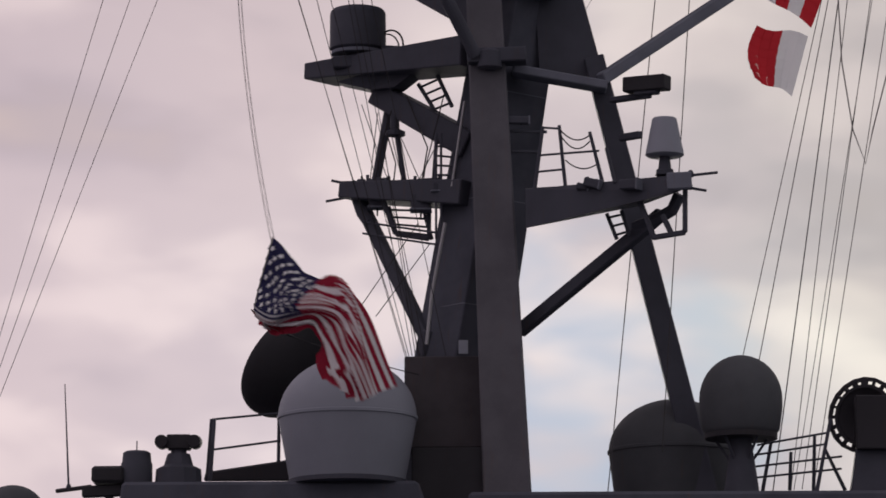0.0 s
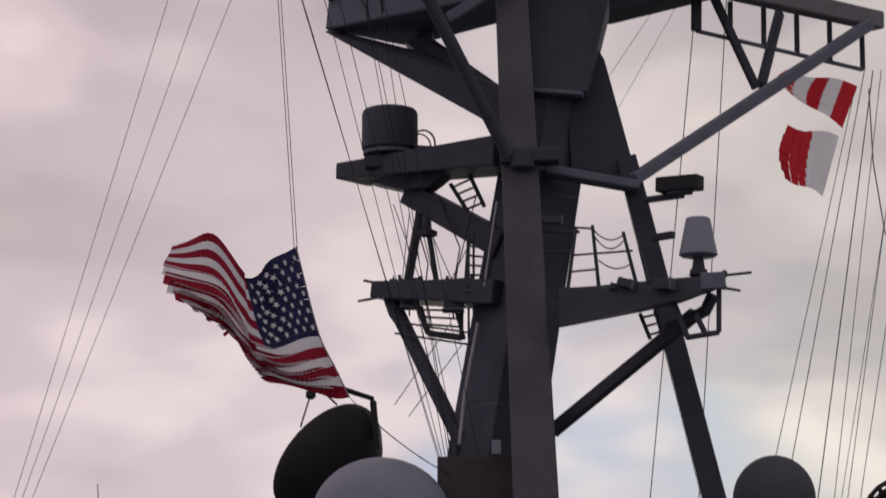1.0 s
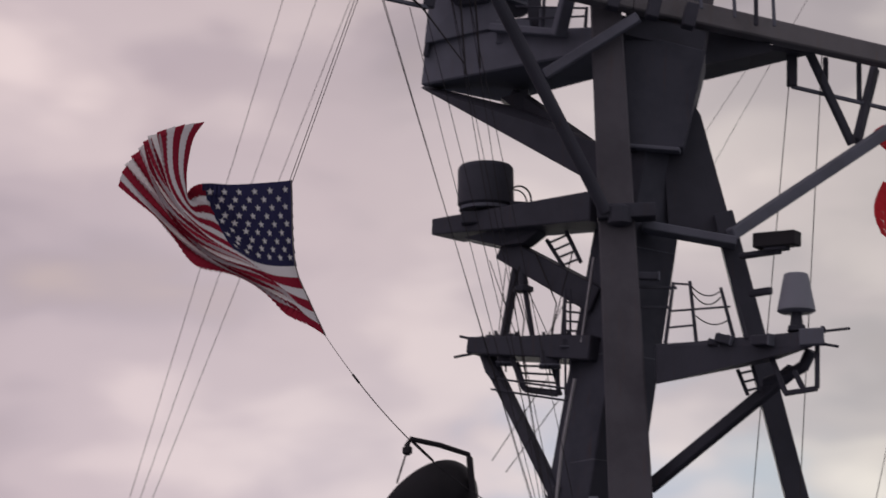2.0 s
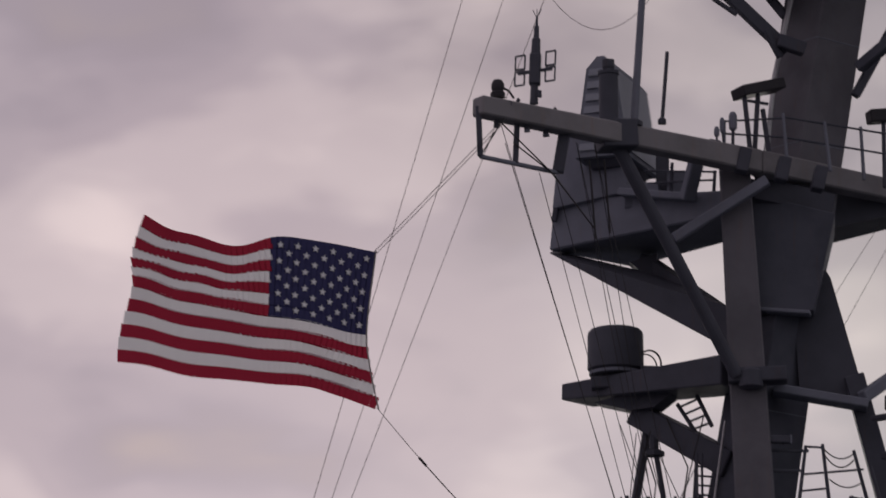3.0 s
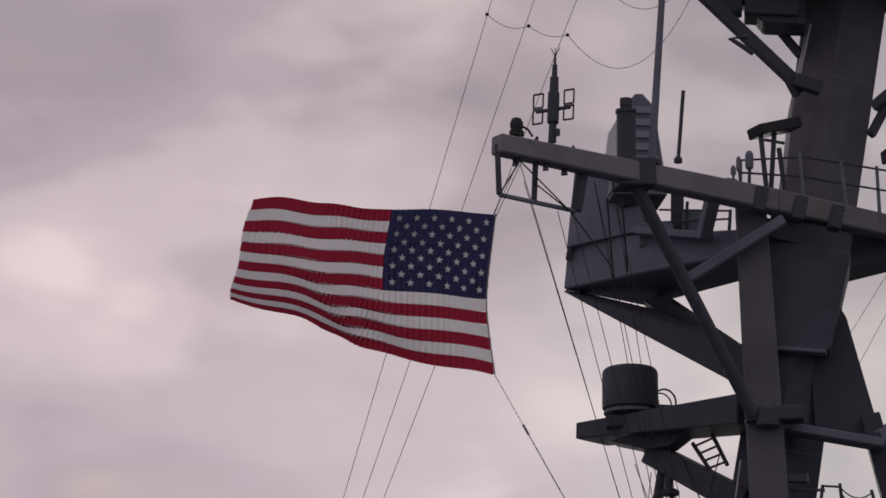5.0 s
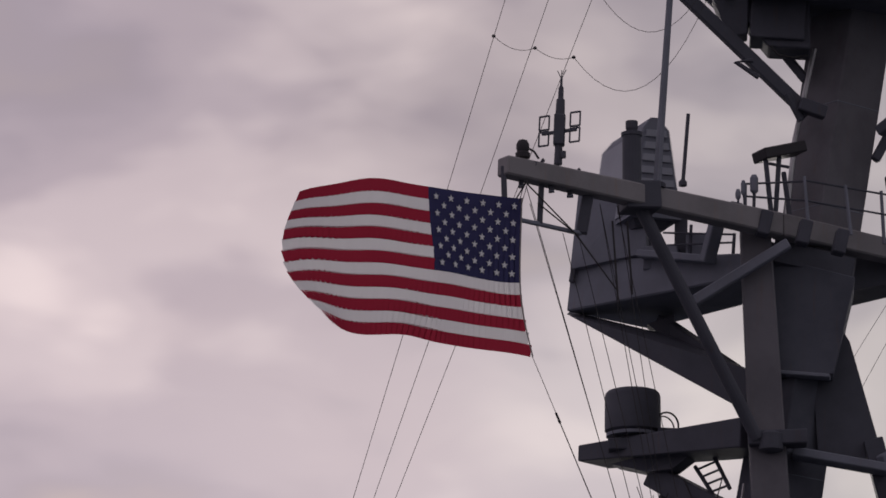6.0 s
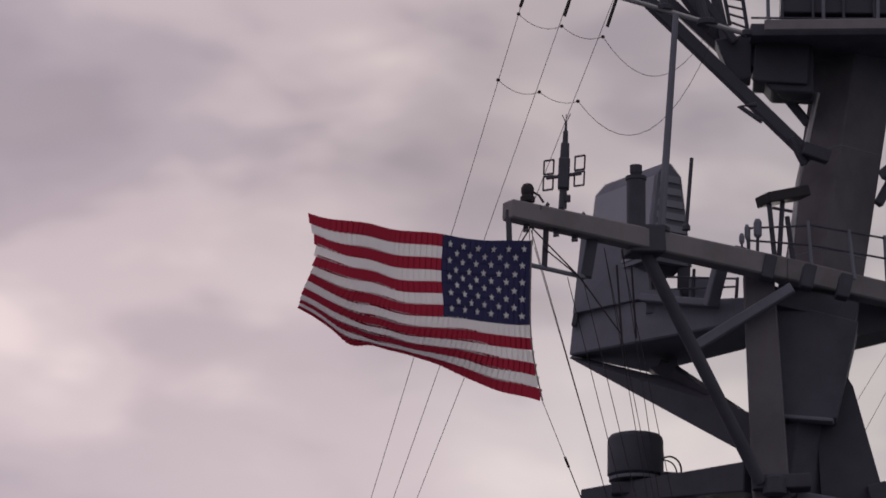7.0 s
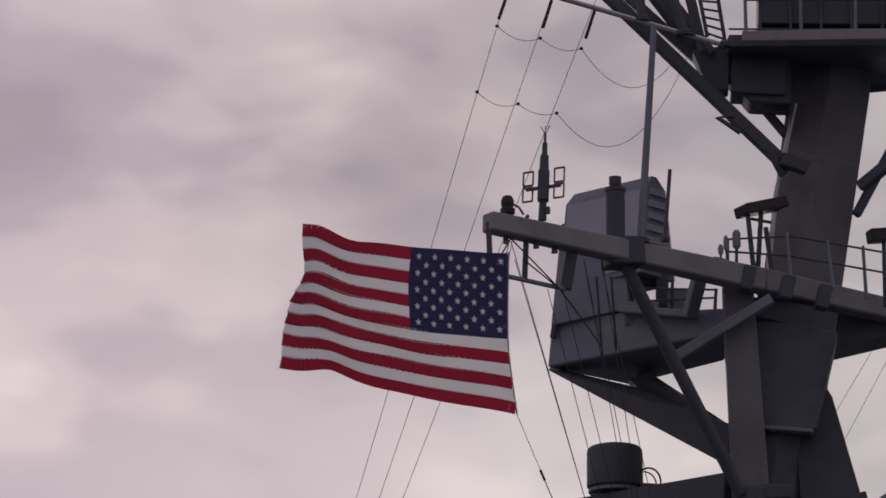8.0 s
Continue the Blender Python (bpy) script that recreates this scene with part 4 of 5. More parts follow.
def left_clutter():
    at = V((-5.45, 88.80, 17.35))
    at.z = LEFT_DECK_Z + 0.04
    ob = thing("optical_sight", at, "dark twin-lensed signalling sight on a stepped pedestal", "sight")
    part("pedestal", lathe(at, [(0.42, -0.05), (0.40, 0.25), (0.26, 0.32), (0.2, 0.52)], 10), DARK, ob)
    part("head", beam(at + V((-0.2, -0.05, 0.72)), at + V((0.22, -0.05, 0.72)), 0.3, 0.26), BLACK, ob)
    for s in (-1, 1):
        part("lens", lathe(at + V((0.29 * s, -0.18, 0.72)), [(0.11, -0.15), (0.125, 0.0), (0.125, 0.25), (0.09, 0.3)], 16, None, (0, 1, 0.05)), BLACK, ob, "round lens barrel", True)
    part("neck", lathe(at, [(0.14, 0.5), (0.14, 0.62)], 10), DARK, ob)
    at = V((-6.19, 88.80, 17.33))
    ob = thing("vent_drum", at, "dark ribbed drum on the roof edge", "drum")
    part("drum", lathe(at, [(0.28, -0.05), (0.28, 0.3), (0.26, 0.34), (0.245, 0.5), (0.2, 0.53), (0.0, 0.54)], 24), DARK, ob, "", True)
    part("spike", tube(at + V((0, 0, 0.5)), at + V((0, 0, 0.72)), 0.012, None, 5), DARK, ob)
    at = V((-6.70, 88.80, 17.29))
    ob = thing("locker", at, "dark rounded locker at the roof edge", "locker")
    part("body", beam(at + V((-0.27, 0, 0.14)), at + V((0.3, 0, 0.14)), 0.5, 0.3, bevel=0.05), BLACK, ob)
    ob = thing("gun_mount", V((-7.10, 88.80, 17.08)), "dark slender mount on the roof corner", "mount")
    part("barrel", beam((-7.62, 88.80, 17.16), (-6.98, 88.80, 17.24), 0.08, 0.07), BLACK, ob)
    part("cradle", beam((-7.15, 88.80, 17.14), (-6.45, 88.80, 17.17), 0.2, 0.2), BLACK, ob)
    part("stand", beam((-6.80, 88.80, 17.19), (-6.45, 88.80, 16.80), 0.12, 0.12), BLACK, ob)
    ob = thing("canvas_cover", V((-4.32, 90.40, 17.55)), "dark sloping covered locker by the guard rail", "locker")
    part("body", prism([(-5.11, 90.10, 17.49), (-3.57, 90.10, 17.49), (-3.62, 90.90, 17.59), (-5.18, 90.90, 17.60)], [(-5.07, 90.10, 17.66), (-3.58, 90.10, 17.87), (-3.63, 90.90, 17.98), (-5.14, 90.90, 17.76)], None, 0.03), BLACK, ob)
    ob = thing("dome_antenna", V((-8.34, 88.50, 16.77)), "distant grey dome top below the roof line", "radome", "radomes")
    part("dome", lathe(V((-8.34, 88.50, 16.77)), dome_profile(0.56, 0.0, 0.46, 8), 32), DOME, ob, "", True)
    part("pedestal", beam(V((-8.34, 88.50, 16.77)) - V((0, 0, 0.02)), V((-8.34, 88.50, 16.77)) * 1 - V((0, 0, 9.0)), 0.5, 0.5, up=(0, 1, 0)), DARK, ob)


left_clutter()
rod("whip_antenna", (-7.39, 88.80, 17.20), (-7.48, 88.80, 19.07), 0.02, "thin tall whip antenna on the roof edge", "antenna", "", DARK, 0.008)


# ---- rigging that stays still ----
def wire(points, r, label, group, name="halyard", material=None, category="rope"):
    ob = thing(name, points[-1], label, category, group)
    part("line", strand(points, r), material or WIRE, ob)
    return ob


def aerial(top, low, knots):
    ob = wire([top, low], 0.0058, "thin dark aerial wire running down to the foredeck", "aerial wires", "aerial_wire", None, "wire")
    part("insulator", tube(knots[0], knots[1], 0.03, None, 8), BLACK, ob, "black rod insulator")
    for k in knots[2:]:
        part("knot", lathe(k, [(0.0, -0.035), (0.03, -0.02), (0.035, 0.0), (0.03, 0.02), (0.0, 0.035)], 8), BLACK, ob)


aerial((-4.25, 86.40, 33.69), (-8.72, 86.40, 18.33), [(-4.31, 86.40, 33.46), (-4.43, 86.40, 33.10), (-4.46, 86.40, 32.97), (-4.82, 86.40, 31.75)])
aerial((-3.43, 86.80, 33.81), (-8.77, 86.80, 17.97), [(-3.49, 86.80, 33.57), (-3.65, 86.80, 33.05), (-3.70, 86.80, 32.86), (-4.10, 86.80, 31.64)])
aerial((-2.61, 87.20, 33.92), (-8.81, 87.20, 17.65), [(-2.72, 87.20, 33.50), (-2.89, 87.20, 32.97), (-2.97, 87.20, 32.78), (-3.42, 87.20, 31.58)])
SPREAD = "thin drooping jumper wire between the aerials"
for p, q, drop in (((-4.46, 86.40, 32.97), (-3.70, 86.80, 32.86), 0.14), ((-3.70, 86.80, 32.86), (-2.97, 87.20, 32.78), 0.12), ((-4.82, 86.40, 31.75), (-4.10, 86.80, 31.64), 0.13), ((-4.10, 86.80, 31.64), (-3.42, 87.20, 31.58), 0.1),
                   ((-2.97, 87.20, 32.78), (-0.94, 89.00, 33.64), 0.9), ((-3.42, 87.20, 31.58), (-0.87, 89.00, 33.57), 1.27)):
    wire(sag(p, q, drop), 0.0055, SPREAD, "jumper wires", "jumper_wire", None, "wire")
HAL = "thin dark signal halyard from the yard to the mast foot"
for p, q in (((-4.16, 85.80, 28.52), (-1.45, 90.45, 19.66)), ((-4.22, 85.70, 28.81), (-1.48, 90.40, 19.66)), ((-3.60, 86.50, 28.16), (-1.42, 89.60, 19.66)), ((-3.34, 86.60, 28.19), (-1.22, 89.60, 19.66)),
             ((-2.96, 87.00, 28.82), (-1.36, 89.60, 19.66)), ((-2.96, 87.10, 28.84), (-1.12, 89.60, 19.66)), ((-2.64, 87.20, 28.86), (-1.30, 89.60, 19.66)), ((-2.66, 87.30, 28.86), (-0.76, 89.60, 19.66))):
    wire([p, q], 0.0075, HAL, "signal halyards")
wire([(-4.02, 85.90, 28.55), (-3.39, 86.50, 28.16), (-2.65, 87.40, 27.32)], 0.014, "dark rope led inboard under the yard", "signal halyards")
wire([(-3.40, 86.60, 28.21), (-2.65, 87.40, 27.32)], 0.012, "dark rope led inboard under the yard", "signal halyards")
wire([(-2.74, 87.10, 28.53), (-2.65, 87.40, 27.16)], 0.02, "dark rope led inboard under the yard", "signal halyards")
wire([(-2.48, 87.20, 28.55), (-2.40, 87.60, 27.31)], 0.02, "dark rope led inboard under the yard", "signal halyards")
wire([(-4.22, 85.60, 28.84), (-4.58, 85.50, 28.21)], 0.014, "dark rope led through the yard end frame", "signal halyards")
wire([(-4.22, 85.60, 28.84), (-3.39, 86.50, 28.16)], 0.014, "dark rope led through the yard end frame", "signal halyards")
FAR = "thin dark signal halyard from the far yardarm to the deck"
for p, q, r in (((3.24, 92.70, 28.75), (2.09, 88.50, 16.83), 0.017), ((3.82, 93.00, 28.82), (3.07, 88.50, 17.77), 0.017), ((6.47, 94.60, 27.81), (4.84, 90.50, 19.67), 0.016), ((6.27, 94.50, 27.40), (4.55, 90.50, 19.75), 0.014),
                ((6.64, 94.80, 27.85), (5.06, 90.30, 17.31), 0.02), ((6.81, 95.00, 27.90), (5.38, 90.30, 17.31), 0.014), ((7.31, 95.10, 28.19), (5.58, 90.30, 17.33), 0.014), ((7.69, 95.20, 28.21), (5.78, 90.30, 17.31), 0.014), ((7.12, 93.00, 26.97), (5.43, 90.20, 17.30), 0.012)):
    wire([p, q], 0.6 * r, FAR, "signal halyards")
wire([(6.46, 93.00, 27.09), (6.52, 93.00, 25.68), (6.71, 93.00, 24.39), (6.94, 93.00, 23.75), (7.08, 93.00, 24.39), (7.36, 93.00, 25.46)], 0.014, "slack pale rope hanging in a loop", "signal halyards", material=ROPE)
wire([(-1.13, 90.30, 20.18), (0.94, 91.50, 24.95), (3.76, 94.00, 30.47)], 0.005, "thin dark stay wire behind the mast", "stays", "stay_wire", None, "wire")
wire([(1.55, 91.00, 26.82), (2.85, 93.50, 29.35)], 0.005, "thin dark stay wire behind the mast", "stays", "stay_wire", None, "wire")

for p, q in (((-2.07, 91.40, 24.45), (-2.21, 91.50, 23.19)), ((-1.92, 91.30, 24.48), (-1.60, 91.10, 23.11)), ((-1.83, 91.20, 24.41), (-1.25, 90.80, 23.02)), ((-0.99, 90.60, 23.63), (-1.32, 90.80, 23.02)), ((-1.72, 91.00, 22.59), (-1.26, 90.20, 19.65)), ((-1.29, 90.60, 22.25), (-2.25, 89.40, 20.56)), ((-1.06, 90.40, 21.85), (-2.00, 89.40, 20.35)), ((-2.37, 91.50, 24.63), (-1.83, 91.20, 23.04))):
    wire([p, q], 0.009, "thin dark running line beside the mast", "signal halyards")

yard_bits("junction_box", [((-2.06, 91.20, 22.81), (-2.06, 91.20, 22.65), 0.3), ((-1.24, 90.50, 22.75), (-1.24, 90.50, 22.47), 0.34), ((-2.36, 91.40, 23.21), (-2.36, 91.40, 23.03), 0.16), ((-0.87, 90.20, 22.90), (-0.87, 90.20, 22.75), 0.3), ((1.19, 88.40, 22.35), (1.49, 88.20, 22.33), 0.2), ((2.38, 87.40, 22.33), (2.68, 87.20, 22.31), 0.18)], "small dark junction box on the platform", "box", "junction boxes")
yard_bits("step_bracket", [((0.09, 89.15, 23.86), (0.73, 89.25, 23.86), 0.14), ((0.37, 89.40, 23.70), (1.03, 89.60, 23.72), 0.05), ((0.42, 89.40, 23.33), (0.92, 89.60, 23.36), 0.05)], "short dark step bracket on the trunk", "bracket", "step brackets")


def placard():
    ob = thing("placard", (-0.44, 89.38, 19.79), "small pale placard on the trunk foot", "placard")
    part("plate", beam((-0.44, 89.38, 19.91), (-0.44, 89.38, 19.66), 0.17, 0.03, up=(0, 1, 0)), PALE, ob)


placard()
wire([(-0.79, 90.20, 24.62), (-1.17, 90.60, 23.24), (-1.21, 90.60, 22.93)], 0.012, "slack dark cable down to the platform", "signal halyards")

for p in ((-4.11, 85.72, 29.14), (-3.13, 86.58, 29.10), (-2.88, 86.80, 29.09), (-1.69, 87.70, 28.98), (-1.39, 87.90, 28.96), (-1.09, 88.10, 28.92)):
    ob = thing("eye_bolt", p, "small dark eye bolt on top of the yard", "bolt", "yard eye bolts")
    part("shank", tube(V(p) - V((0, 0, 0.12)), V(p) + V((0.03, 0, 0.05)), 0.022, None, 6), DARK, ob)
    part("ring", strand([V(p) + V((0.03 + 0.04 * math.cos(a), 0, 0.08 + 0.04 * math.sin(a))) for a in np.linspace(0, 6.0, 9)], 0.012, 5), DARK, ob)
for loose in ([(-1.80, 91.00, 24.41), (-1.97, 91.10, 23.86), (-2.06, 91.10, 23.34), (-2.14, 91.20, 23.02)], [(-1.88, 90.90, 23.97), (-1.71, 90.80, 23.39), (-1.77, 90.80, 22.86), (-1.67, 90.80, 22.32)], [(-1.51, 90.90, 24.64), (-1.12, 90.50, 23.62), (-1.24, 90.50, 22.91)]):
    wire(loose, 0.014, "slack dark cable hanging between the platforms", "platform cables", "cable", None, "cable")

# ---- what moves ----
HOIST, FLY, ROWS, COLS = 2.74, 5.15, 13, 45
CANTON = 18   # pieces from the hoist to the end of the canton
CLOTH_Y = 85.1
QUAY = np.array([0.0, 6.0])   # the poses are told in the plane of the hoist, as they line up from here
U_AT, V_AT = (0, 0.2, 0.4, 0.6, 0.8, 1.0), (0, 7 / 13, 10 / 13, 1.0)


def cloth_pose(t, *seams):
    """seams: the upper edge, the canton's lower edge, the seam three stripes below it and the lower edge."""
    return (t, np.array(seams))


def ensign_poses():
    """How the ensign streams: the places (across, up) of four of its seams, from hoist to fly."""
    return [
        cloth_pose(0.0, [(-3.57, 21.01), (-3.23, 20.54), (-2.92, 20.20), (-2.37, 20.25), (-1.87, 19.66), (-1.37, 18.30)],
                   [(-3.87, 19.82), (-3.47, 19.67), (-3.01, 19.81), (-2.37, 19.66), (-2.11, 19.08), (-1.84, 18.21)],
                   [(-3.77, 19.65), (-3.37, 19.57), (-2.92, 19.67), (-2.51, 19.28), (-2.30, 18.89), (-2.04, 18.40)],
                   [(-3.66, 19.50), (-3.27, 19.46), (-2.82, 19.47), (-2.66, 19.08), (-2.59, 18.79), (-2.37, 18.50)]),
        cloth_pose(0.3, [(-4.11, 21.18), (-4.38, 20.89), (-4.17, 21.09), (-3.72, 21.38), (-3.12, 21.32), (-2.66, 20.34)],
                   [(-3.57, 19.91), (-4.03, 20.16), (-4.12, 20.65), (-3.71, 20.84), (-3.31, 20.45), (-2.81, 20.05)],
                   [(-2.90, 19.37), (-3.26, 19.57), (-3.73, 20.06), (-3.71, 20.55), (-3.31, 20.06), (-2.85, 19.91)],
                   [(-2.27, 18.98), (-2.69, 19.28), (-3.25, 19.67), (-3.61, 20.16), (-3.11, 19.76), (-2.81, 19.76)]),
        cloth_pose(0.5, [(-3.94, 21.72), (-4.23, 21.56), (-4.48, 21.41), (-4.58, 21.22), (-4.62, 21.81), (-4.55, 22.25)],
                   [(-3.28, 20.33), (-3.80, 20.58), (-4.26, 20.73), (-4.82, 20.73), (-5.00, 21.42), (-4.99, 22.20)],
                   [(-2.99, 19.99), (-3.70, 20.33), (-4.16, 20.43), (-4.72, 20.54), (-5.19, 20.93), (-5.28, 22.11)],
                   [(-2.61, 19.30), (-3.51, 19.94), (-4.07, 20.09), (-4.53, 20.44), (-5.43, 20.88), (-5.42, 21.91)]),
        cloth_pose(0.7, [(-3.58, 22.00), (-4.26, 21.79), (-4.92, 21.58), (-5.29, 21.33), (-5.67, 21.85), (-5.85, 22.29)],
                   [(-3.14, 20.46), (-3.87, 20.90), (-4.72, 21.04), (-5.29, 21.16), (-5.96, 21.65), (-6.24, 22.34)],
                   [(-2.92, 19.97), (-3.77, 20.56), (-4.63, 20.83), (-5.29, 20.91), (-6.10, 21.46), (-6.58, 22.25)],
                   [(-2.61, 19.34), (-3.58, 19.97), (-4.53, 20.22), (-5.29, 20.52), (-6.20, 21.16), (-6.77, 22.10)]),
        cloth_pose(1.0, [(-3.77, 22.60), (-4.22, 22.28), (-4.59, 21.99), (-4.67, 22.18), (-5.10, 22.78), (-5.76, 22.68)],
                   [(-3.36, 21.05), (-3.78, 20.95), (-4.29, 20.79), (-4.62, 21.11), (-5.09, 21.79), (-5.90, 22.09)],
                   [(-3.12, 20.56), (-3.53, 20.42), (-4.15, 20.52), (-4.61, 20.81), (-5.04, 21.40), (-5.56, 21.60)],
                   [(-2.85, 20.00), (-3.39, 20.12), (-4.05, 20.27), (-4.52, 20.67), (-4.94, 21.21), (-5.12, 21.40)]),
        cloth_pose(1.2, [(-3.98, 22.80), (-4.42, 22.61), (-4.89, 22.43), (-5.27, 22.29), (-5.51, 23.12), (-5.77, 24.06)],
                   [(-3.55, 21.32), (-4.02, 21.14), (-4.49, 21.04), (-5.06, 21.35), (-5.74, 22.14), (-6.42, 23.23)],
                   [(-3.21, 20.81), (-3.73, 20.76), (-4.39, 20.86), (-4.96, 20.87), (-5.73, 21.55), (-6.48, 22.83)],
                   [(-2.87, 20.26), (-3.53, 20.45), (-4.30, 20.65), (-4.86, 20.75), (-5.63, 21.36), (-6.21, 22.09)]),
        cloth_pose(2.3, [(-6.09, 25.50), (-7.01, 25.49), (-7.88, 25.46), (-8.12, 25.43), (-8.17, 25.83), (-8.16, 26.18)],
                   [(-6.16, 24.01), (-6.70, 24.02), (-7.38, 24.52), (-7.87, 24.78), (-8.55, 25.43), (-8.85, 26.24)],
                   [(-5.98, 23.37), (-6.41, 23.62), (-6.99, 24.02), (-7.77, 24.43), (-8.55, 25.18), (-9.24, 25.94)],
                   [(-5.73, 22.72), (-6.12, 23.02), (-6.89, 23.82), (-7.67, 24.33), (-8.45, 24.98), (-9.38, 25.74)]),
        cloth_pose(2.5, [(-6.12, 26.02), (-7.04, 25.98), (-7.97, 26.02), (-8.75, 26.06), (-9.53, 26.00), (-10.66, 26.19)],
                   [(-6.34, 24.55), (-7.13, 24.66), (-8.04, 24.80), (-8.35, 25.00), (-9.04, 25.56), (-10.56, 25.89)],
                   [(-6.28, 23.91), (-7.08, 23.97), (-7.71, 24.20), (-8.35, 24.85), (-9.13, 25.36), (-10.41, 25.88)],
                   [(-6.11, 23.22), (-6.88, 23.54), (-7.56, 24.10), (-8.45, 25.05), (-8.94, 25.31), (-9.52, 25.42)]),
        cloth_pose(3.0, [(-6.37, 26.43), (-7.25, 26.59), (-8.18, 26.68), (-9.01, 26.54), (-9.75, 26.76), (-10.44, 26.92)],
                   [(-6.53, 24.98), (-7.34, 25.19), (-8.25, 25.35), (-9.05, 25.51), (-9.84, 25.74), (-10.60, 25.92)],
                   [(-6.46, 24.33), (-7.34, 24.64), (-8.25, 24.80), (-9.05, 24.88), (-9.88, 25.08), (-10.76, 25.27)],
                   [(-6.32, 23.66), (-7.24, 24.04), (-8.16, 24.25), (-9.04, 24.33), (-9.92, 24.41), (-10.80, 24.65)]),
        cloth_pose(3.5, [(-5.87, 26.59), (-6.78, 26.51), (-7.61, 26.64), (-8.44, 26.79), (-9.28, 26.84), (-10.07, 26.73)],
                   [(-6.07, 25.11), (-6.87, 25.28), (-7.72, 25.42), (-8.48, 25.53), (-9.32, 25.62), (-10.10, 25.65)],
                   [(-5.97, 24.45), (-6.87, 24.68), (-7.72, 24.78), (-8.48, 24.90), (-9.31, 24.97), (-10.00, 24.98)],
                   [(-5.87, 23.85), (-6.82, 24.08), (-7.70, 24.22), (-8.48, 24.26), (-9.31, 24.30), (-9.94, 24.53)]),
        cloth_pose(4.0, [(-5.44, 26.92), (-6.34, 26.93), (-7.32, 26.76), (-8.08, 27.06), (-8.87, 27.35), (-9.63, 27.57)],
                   [(-5.65, 25.42), (-6.40, 25.51), (-7.38, 25.71), (-8.07, 25.83), (-8.86, 26.03), (-9.69, 26.18)],
                   [(-5.59, 24.75), (-6.37, 24.95), (-7.38, 25.16), (-8.07, 25.28), (-8.85, 25.40), (-9.39, 25.57)],
                   [(-5.43, 24.10), (-6.35, 24.38), (-7.31, 24.65), (-8.06, 24.83), (-8.75, 24.91), (-9.00, 25.09)]),
        cloth_pose(4.5, [(-4.93, 27.34), (-5.87, 27.43), (-6.80, 27.47), (-7.64, 27.66), (-8.48, 27.85), (-9.34, 28.05)],
                   [(-5.18, 25.86), (-5.97, 26.04), (-6.99, 26.19), (-7.73, 26.40), (-8.57, 26.61), (-9.73, 26.84)],
                   [(-5.16, 25.18), (-5.97, 25.39), (-6.99, 25.62), (-7.73, 25.86), (-8.56, 26.21), (-9.80, 26.56)],
                   [(-5.09, 24.52), (-5.92, 24.74), (-6.89, 25.17), (-7.73, 25.58), (-8.56, 25.99), (-9.81, 26.44)]),
        cloth_pose(5.8, [(-4.25, 28.37), (-5.14, 28.30), (-6.06, 28.29), (-6.73, 28.18), (-7.43, 28.15), (-8.08, 28.10)],
                   [(-4.25, 26.86), (-5.14, 26.92), (-6.01, 26.93), (-6.72, 26.87), (-7.42, 26.86), (-8.12, 26.87)],
                   [(-4.14, 26.18), (-5.12, 26.24), (-6.03, 26.23), (-6.72, 26.25), (-7.42, 26.34), (-8.03, 26.31)],
                   [(-3.99, 25.53), (-5.12, 25.64), (-6.03, 25.65), (-6.72, 25.78), (-7.41, 25.84), (-8.21, 25.89)]),
        cloth_pose(6.0, [(-4.28, 28.42), (-5.11, 28.45), (-5.93, 28.53), (-6.60, 28.71), (-7.50, 28.70), (-8.25, 28.47)],
                   [(-4.31, 26.93), (-5.12, 27.02), (-5.80, 27.22), (-6.69, 27.32), (-7.54, 27.40), (-8.53, 27.38)],
                   [(-4.24, 26.28), (-5.12, 26.47), (-5.84, 26.57), (-6.69, 26.67), (-7.53, 26.73), (-8.13, 26.86)],
                   [(-4.09, 25.61), (-5.12, 25.82), (-5.84, 25.99), (-6.68, 26.12), (-7.47, 26.22), (-7.73, 26.40)]),
        cloth_pose(6.5, [(-4.25, 28.48), (-5.07, 28.53), (-5.85, 28.54), (-6.57, 28.65), (-7.27, 28.81), (-8.03, 28.96)],
                   [(-4.33, 26.97), (-5.07, 27.05), (-5.86, 27.25), (-6.61, 27.31), (-7.46, 27.37), (-8.16, 27.38)],
                   [(-4.27, 26.30), (-5.06, 26.47), (-5.86, 26.57), (-6.60, 26.65), (-7.45, 27.04), (-8.25, 27.15)],
                   [(-4.15, 25.62), (-5.06, 25.87), (-5.86, 26.11), (-6.60, 26.33), (-7.45, 26.69), (-8.30, 27.06)]),
        cloth_pose(7.0, [(-4.20, 28.45), (-5.05, 28.35), (-5.77, 28.48), (-6.60, 28.58), (-7.26, 28.67), (-8.06, 28.90)],
                   [(-4.22, 26.96), (-5.05, 27.09), (-5.77, 27.14), (-6.69, 27.22), (-7.30, 27.48), (-8.00, 27.73)],
                   [(-4.15, 26.28), (-5.00, 26.49), (-5.79, 26.59), (-6.64, 26.72), (-7.34, 26.97), (-8.14, 27.38)],
                   [(-4.01, 25.61), (-4.99, 25.89), (-5.84, 26.31), (-6.69, 26.57), (-7.39, 26.75), (-8.24, 27.25)]),
        cloth_pose(7.5, [(-4.25, 28.47), (-5.09, 28.44), (-5.93, 28.50), (-6.70, 28.47), (-7.51, 28.48), (-7.92, 28.63)],
                   [(-4.20, 26.94), (-5.11, 27.03), (-5.82, 27.12), (-6.70, 27.24), (-7.50, 27.35), (-8.31, 27.78)],
                   [(-4.10, 26.26), (-5.09, 26.45), (-5.99, 26.55), (-6.69, 26.78), (-7.50, 26.97), (-7.91, 27.17)],
